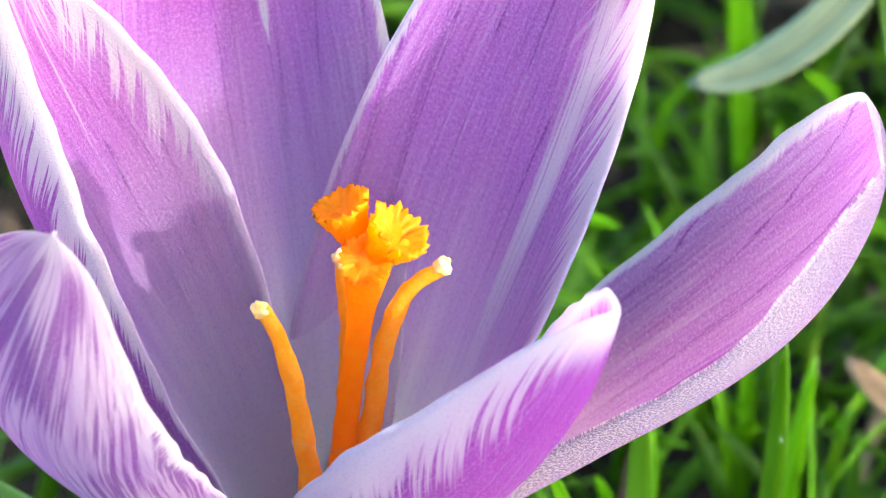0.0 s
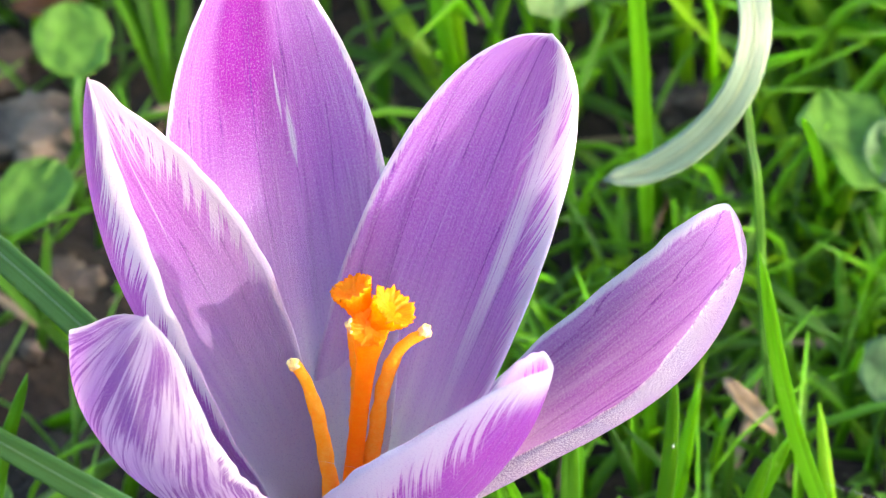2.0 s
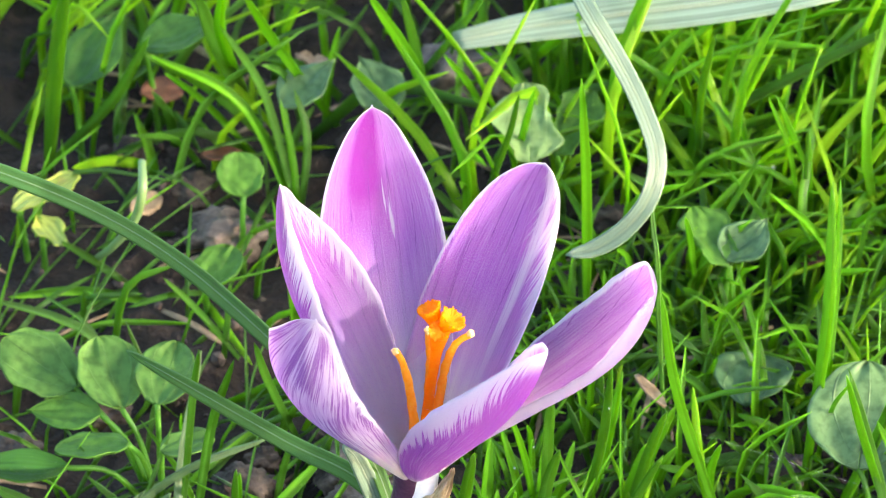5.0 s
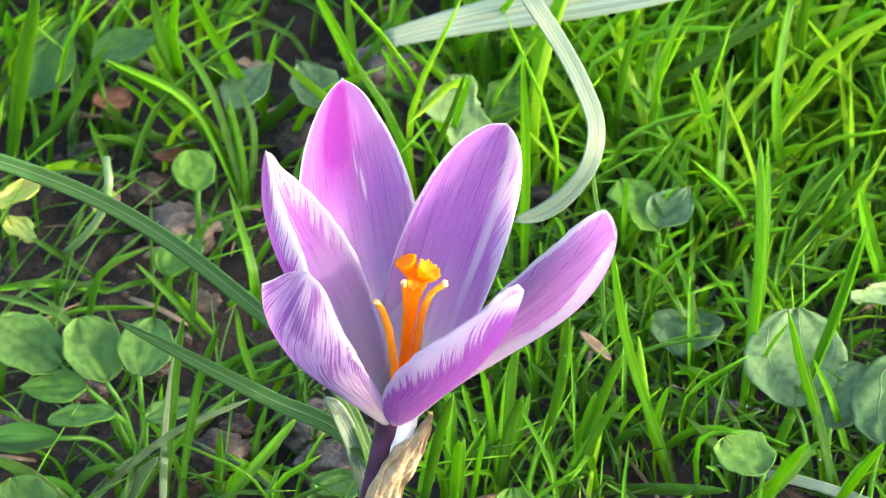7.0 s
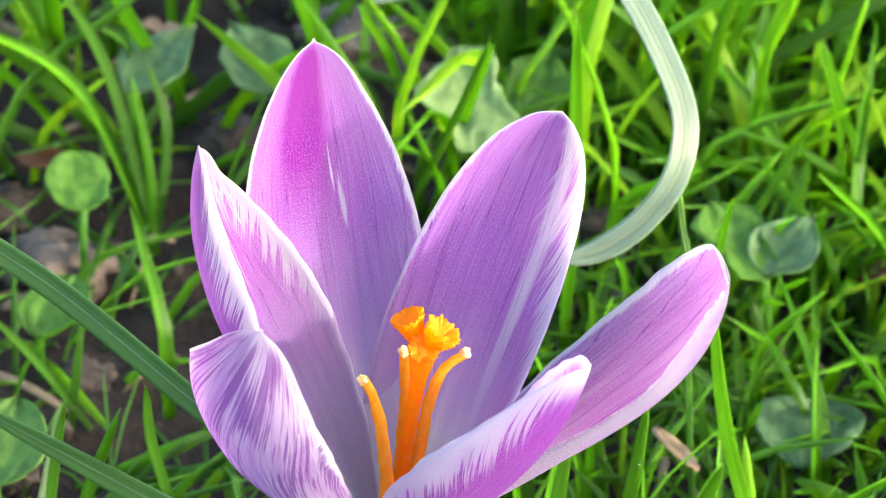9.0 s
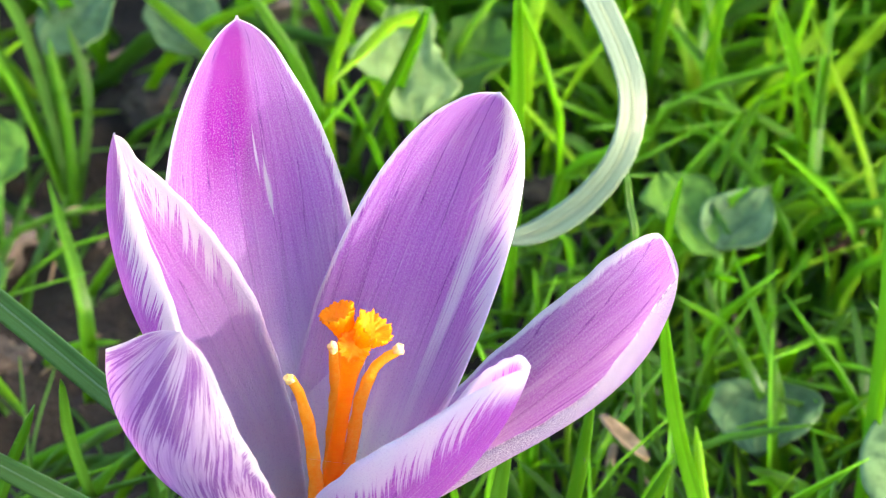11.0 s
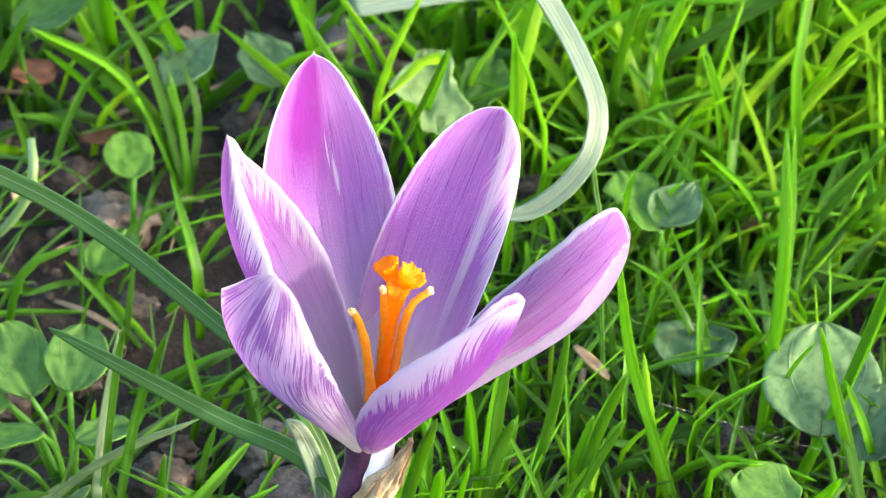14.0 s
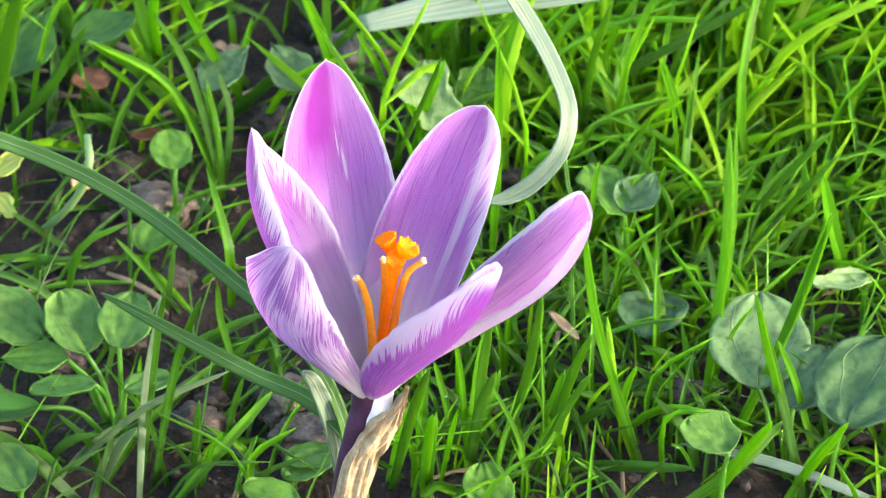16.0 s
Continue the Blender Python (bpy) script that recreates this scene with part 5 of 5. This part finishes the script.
blade((-0.0229, 0.0317, 0.0000), (-0.0215, 0.0355, 0.0030), (-0.0204, 0.0379, 0.0060), 0.0007, GRASS)
blade((-0.0220, 0.0185, 0.0000), (-0.0202, 0.0209, 0.0040), (-0.0178, 0.0253, 0.0070), 0.0008, GRASS)
blade((-0.0143, 0.0188, 0.0000), (-0.0209, 0.0277, 0.0020), (-0.0310, 0.0354, 0.0040), 0.0006, PALE_GRASS)
blade((-0.0517, 0.0344, 0.0000), (-0.0464, 0.0403, 0.0040), (-0.0385, 0.0458, 0.0060), 0.0006, GRASS_DARK)
blade((-0.0412, 0.0452, 0.0000), (-0.0393, 0.0487, 0.0060), (-0.0365, 0.0493, 0.0120), 0.0007, GRASS_DARK)
blade((-0.0436, 0.0539, 0.0000), (-0.0401, 0.0490, 0.0080), (-0.0433, 0.0517, 0.0180), 0.0007, GRASS_DARK)
blade((-0.0352, 0.0838, 0.0000), (-0.0311, 0.0694, 0.0030), (-0.0265, 0.0593, 0.0040), 0.0010, GRASS_YELLOW_LIT)
blade((-0.0564, 0.0716, 0.0000), (-0.0477, 0.0695, 0.0030), (-0.0354, 0.0683, 0.0040), 0.0008, GRASS)
blade((-0.0563, 0.0803, 0.0000), (-0.0502, 0.0740, 0.0040), (-0.0423, 0.0725, 0.0060), 0.0009, GRASS_DARK)
blade((0.0434, 0.0149, 0.0000), (0.0540, 0.0148, 0.0060), (0.0617, 0.0190, 0.0120), 0.0018, GRASS)
blade((0.0605, 0.0141, 0.0000), (0.0661, 0.0157, 0.0070), (0.0709, 0.0166, 0.0120), 0.0013, GRASS)
blade((0.0542, 0.0311, 0.0000), (0.0625, 0.0301, 0.0200), (0.0689, 0.0268, 0.0450), 0.0014, GRASS)
blade((0.0648, 0.0146, 0.0000), (0.0614, 0.0185, 0.0160), (0.0570, 0.0199, 0.0360), 0.0013, GRASS_DARK)
blade((0.0782, 0.0286, 0.0000), (0.0745, 0.0267, 0.0060), (0.0724, 0.0251, 0.0100), 0.0008, GRASS)
blade((0.0398, 0.0275, 0.0000), (0.0368, 0.0288, 0.0100), (0.0356, 0.0329, 0.0220), 0.0013, GRASS_YELLOW_LIT)
blade((0.0265, 0.0295, 0.0000), (0.0291, 0.0305, 0.0100), (0.0334, 0.0314, 0.0200), 0.0014, GRASS)
blade((0.0280, 0.0337, 0.0000), (0.0310, 0.0342, 0.0060), (0.0334, 0.0343, 0.0100), 0.0010, GRASS)
blade((0.0504, 0.0411, 0.0000), (0.0442, 0.0382, 0.0030), (0.0363, 0.0366, 0.0040), 0.0016, GRASS_DARK)
blade((0.0513, 0.0496, 0.0000), (0.0463, 0.0457, 0.0040), (0.0416, 0.0462, 0.0060), 0.0014, GRASS)
blade((0.0149, 0.0189, 0.0000), (0.0096, 0.0154, 0.0040), (0.0065, 0.0128, 0.0040), 0.0014, GRASS)
blade((0.0075, 0.0165, 0.0000), (0.0080, 0.0172, 0.0070), (0.0091, 0.0181, 0.0160), 0.0013, GRASS)
blade((0.0127, 0.0287, 0.0000), (0.0170, 0.0292, 0.0060), (0.0193, 0.0307, 0.0140), 0.0012, GRASS)
blade((0.0193, 0.0326, 0.0000), (0.0232, 0.0322, 0.0100), (0.0260, 0.0336, 0.0240), 0.0014, GRASS)
blade((-0.0205, 0.0959, 0.0000), (-0.0288, 0.1020, 0.0160), (-0.0418, 0.0966, 0.0300), 0.0013, GRASS)
blade((-0.0209, 0.0965, 0.0000), (-0.0257, 0.1017, 0.0180), (-0.0316, 0.0980, 0.0340), 0.0012, GRASS_DARK)
blade((-0.0213, 0.0950, 0.0000), (-0.0219, 0.0971, 0.0100), (-0.0235, 0.0989, 0.0200), 0.0010, GRASS)
blade((-0.0233, 0.1168, 0.0000), (-0.0308, 0.1167, 0.0080), (-0.0368, 0.1133, 0.0140), 0.0010, GRASS_YELLOW_LIT)
blade((0.0005, 0.1389, 0.0000), (-0.0083, 0.1081, 0.0060), (-0.0164, 0.0921, 0.0060), 0.0010, GRASS_DARK)
blade((0.0543, 0.1003, 0.0000), (0.0501, 0.0918, 0.0160), (0.0469, 0.0845, 0.0320), 0.0008, GRASS)
blade((0.0510, 0.0967, 0.0000), (0.0514, 0.0922, 0.0100), (0.0513, 0.0846, 0.0260), 0.0008, GRASS)
blade((0.0083, 0.1077, 0.0000), (0.0109, 0.0962, 0.0160), (0.0131, 0.0834, 0.0340), 0.0010, GRASS)

# ---- grass all round, too many to count ----
def grass_field(name, label, count, seed, place, tall, material, wide=(0.0008, 0.0016), lean=(0.1, 0.9), sway=None):
    rnd = random.Random(seed)
    bm = bmesh.new()
    for i in range(count):
        got = place(rnd)
        if got is None:
            continue
        x, y = got
        ln = rnd.uniform(*tall)
        a = rnd.gauss(*sway) if sway else rnd.uniform(0, 2 * math.pi)
        tilt = rnd.uniform(*lean)
        l, h = ln * math.sin(tilt), ln * math.cos(tilt)
        b = Vector((x, y, -0.004))
        tip = b + Vector((math.cos(a) * l, math.sin(a) * l, h))
        bow = rnd.uniform(0.05, 0.25)
        mid = b.lerp(tip, 0.5) + Vector((-math.cos(a) * ln * bow * math.cos(tilt), -math.sin(a) * ln * bow * math.cos(tilt), ln * bow * math.sin(tilt)))
        sheet(bm, ribbon_rows([b, mid, tip], rnd.uniform(*wide), rnd.uniform(-1.2, 1.2), 6, fold=0.4, point=0.6), 0.00016)
    tagged(part(name, bm, material), label, "grass", kind="stuff")


def keep_open(x, y):
    """How thick the grass stands: bare soil beside the flower and round the clump, a dense sward elsewhere."""
    if x < 0.002 and 0.03 < y < 0.115:
        return 0.07 if x > -0.05 else 0.13
    if x < 0.004 and y <= 0.03:
        return 0.30
    if x < 0.012 and y >= 0.105:
        return 0.17
    if 0.03 < x < 0.06 and y < 0.035:
        return 0.35
    return 1.0


def near_place(rnd):
    x, y = rnd.uniform(-0.10, 0.125), rnd.uniform(0.018, 0.24)
    return (x, y) if rnd.random() < keep_open(x, y) else None


def far_place(rnd):
    r, a = 0.16 + 1.7 * rnd.random() ** 1.7, rnd.uniform(0, 2 * math.pi)
    x, y = r * math.cos(a), 0.08 + r * math.sin(a)
    return None if (-0.10 < x < 0.12 and -0.08 < y < 0.24) or (abs(x) < 0.08 and y < 0) else (x, y)


def shady_place(rnd):
    """The bare side, where only grass painted dark for shade stands."""
    x, y = rnd.uniform(-0.11, 0.012), rnd.uniform(0.06, 0.26)
    return (x, y) if rnd.random() < (0.22 if y < 0.11 else 0.6) else None


def thick_place(rnd):
    """Undergrowth: dense on the lawn side, sparse over the bare soil."""
    x, y = rnd.uniform(-0.11, 0.14), rnd.uniform(0.075, 0.25)
    if y < 0.105 and x < 0.034:
        return None
    return (x, y) if rnd.random() < (1.0 if x > 0.030 else 0.22 if y > 0.15 else 0.08) else None


def back_place(rnd):
    x, y = rnd.uniform(-0.11, 0.14), rnd.uniform(0.09, 0.25)
    return (x, y) if rnd.random() < keep_open(x, y) else None


def front_place(rnd):
    """The lawn side close to the flower, where thin blades stand in a tangle."""
    x, y = rnd.uniform(0.004, 0.10), rnd.uniform(0.008, 0.085)
    return None if math.hypot(x, y) < 0.016 or (0.036 < x < 0.062 and y < 0.030 and rnd.random() < 0.8) else (x, y)


def bare_place(rnd):
    """The bare side, thinly grown with weak blades that lie over."""
    x, y = rnd.uniform(-0.072, 0.0), rnd.uniform(0.010, 0.105)
    return None if math.hypot(x, y) < 0.016 or (-0.05 < x < -0.008 and 0.06 < y < 0.095 and rnd.random() < 0.7) else (x, y)


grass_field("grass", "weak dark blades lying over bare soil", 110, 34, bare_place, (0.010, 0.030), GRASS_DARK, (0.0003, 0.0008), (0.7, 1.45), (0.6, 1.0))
grass_field("grass", "weak green blades lying over bare soil", 26, 35, bare_place, (0.012, 0.030), GRASS, (0.0003, 0.0008), (0.7, 1.4), (0.6, 0.9))
grass_field("grass", "thin green blades in a tangle beside the flower", 210, 31, front_place, (0.010, 0.026), GRASS, (0.0004, 0.0010), (0.2, 1.3), (0.6, 1.2))
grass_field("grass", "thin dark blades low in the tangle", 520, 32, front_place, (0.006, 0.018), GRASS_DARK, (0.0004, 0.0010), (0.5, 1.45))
grass_field("grass", "thin yellow-green blades in the tangle", 110, 33, front_place, (0.010, 0.024), GRASS_YELLOW_LIT, (0.0004, 0.0009), (0.3, 1.35), (0.4, 1.2))
grass_field("grass", "bright green young grass leaning all ways over soil", 1250, 11, near_place, (0.010, 0.028), GRASS, (0.0006, 0.0015), (0.2, 1.25))
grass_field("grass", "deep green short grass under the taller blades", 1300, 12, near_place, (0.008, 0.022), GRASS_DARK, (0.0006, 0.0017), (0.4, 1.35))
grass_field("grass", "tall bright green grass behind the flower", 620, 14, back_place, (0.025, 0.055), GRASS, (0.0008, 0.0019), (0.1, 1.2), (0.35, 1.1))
grass_field("grass", "sunlit yellow-green grass behind the flower", 760, 15, back_place, (0.022, 0.052), GRASS_YELLOW_LIT, (0.0007, 0.0018), (0.1, 1.2), (0.35, 1.1))
# dark copy of the grass, painted shade over the bare soil
grass_field("grass", "grass over the bare soil, coloured dark for shade", 380, 18, shady_place, (0.012, 0.040), GRASS_DARK, (0.0007, 0.0018), (0.3, 1.35))
grass_field("grass", "short green undergrowth between the tall blades", 1900, 16, thick_place, (0.012, 0.034), GRASS, (0.0008, 0.0018), (0.4, 1.4))
grass_field("grass", "short yellow-green undergrowth between the tall blades", 1700, 17, thick_place, (0.012, 0.036), GRASS_YELLOW_LIT, (0.0007, 0.0017), (0.3, 1.35), (0.4, 1.2))
grass_field("grass", "green lawn grass further out", 5200, 13, far_place, (0.015, 0.045), GRASS, (0.0012, 0.0024))

# ---- beads of dew on the single blades, too many to count ----
dew = Mat("dew_water")
clear = dew.node("ShaderNodeBsdfPrincipled", {"Base Color": (0.95, 0.97, 0.98, 1), "Roughness": 0.03, "IOR": 1.33, "Transmission Weight": 0.75, "Specular IOR Level": 0.8})
dew.put(dew.out.inputs[0], clear.outputs[0])
bm = bmesh.new()
drops = random.Random(21)
for line in BLADE_LINES:
    if line[0][0] > 0.012:
        for i in range(drops.choice((0, 0, 0, 0, 0, 0, 0, 0, 1))):
            r = drops.uniform(0.00012, 0.00030)
            p = curve_at(line, drops.uniform(0.45, 0.95)) + Vector((drops.uniform(-0.3, 0.3) * 0.001, -0.0003, 0.0003))
            bmesh.ops.create_icosphere(bm, subdivisions=2, radius=r, matrix=Matrix.Translation(p))
tagged(part("dew_drops", bm, dew.m), "tiny clear beads of dew on grass blades", "dew", kind="stuff")
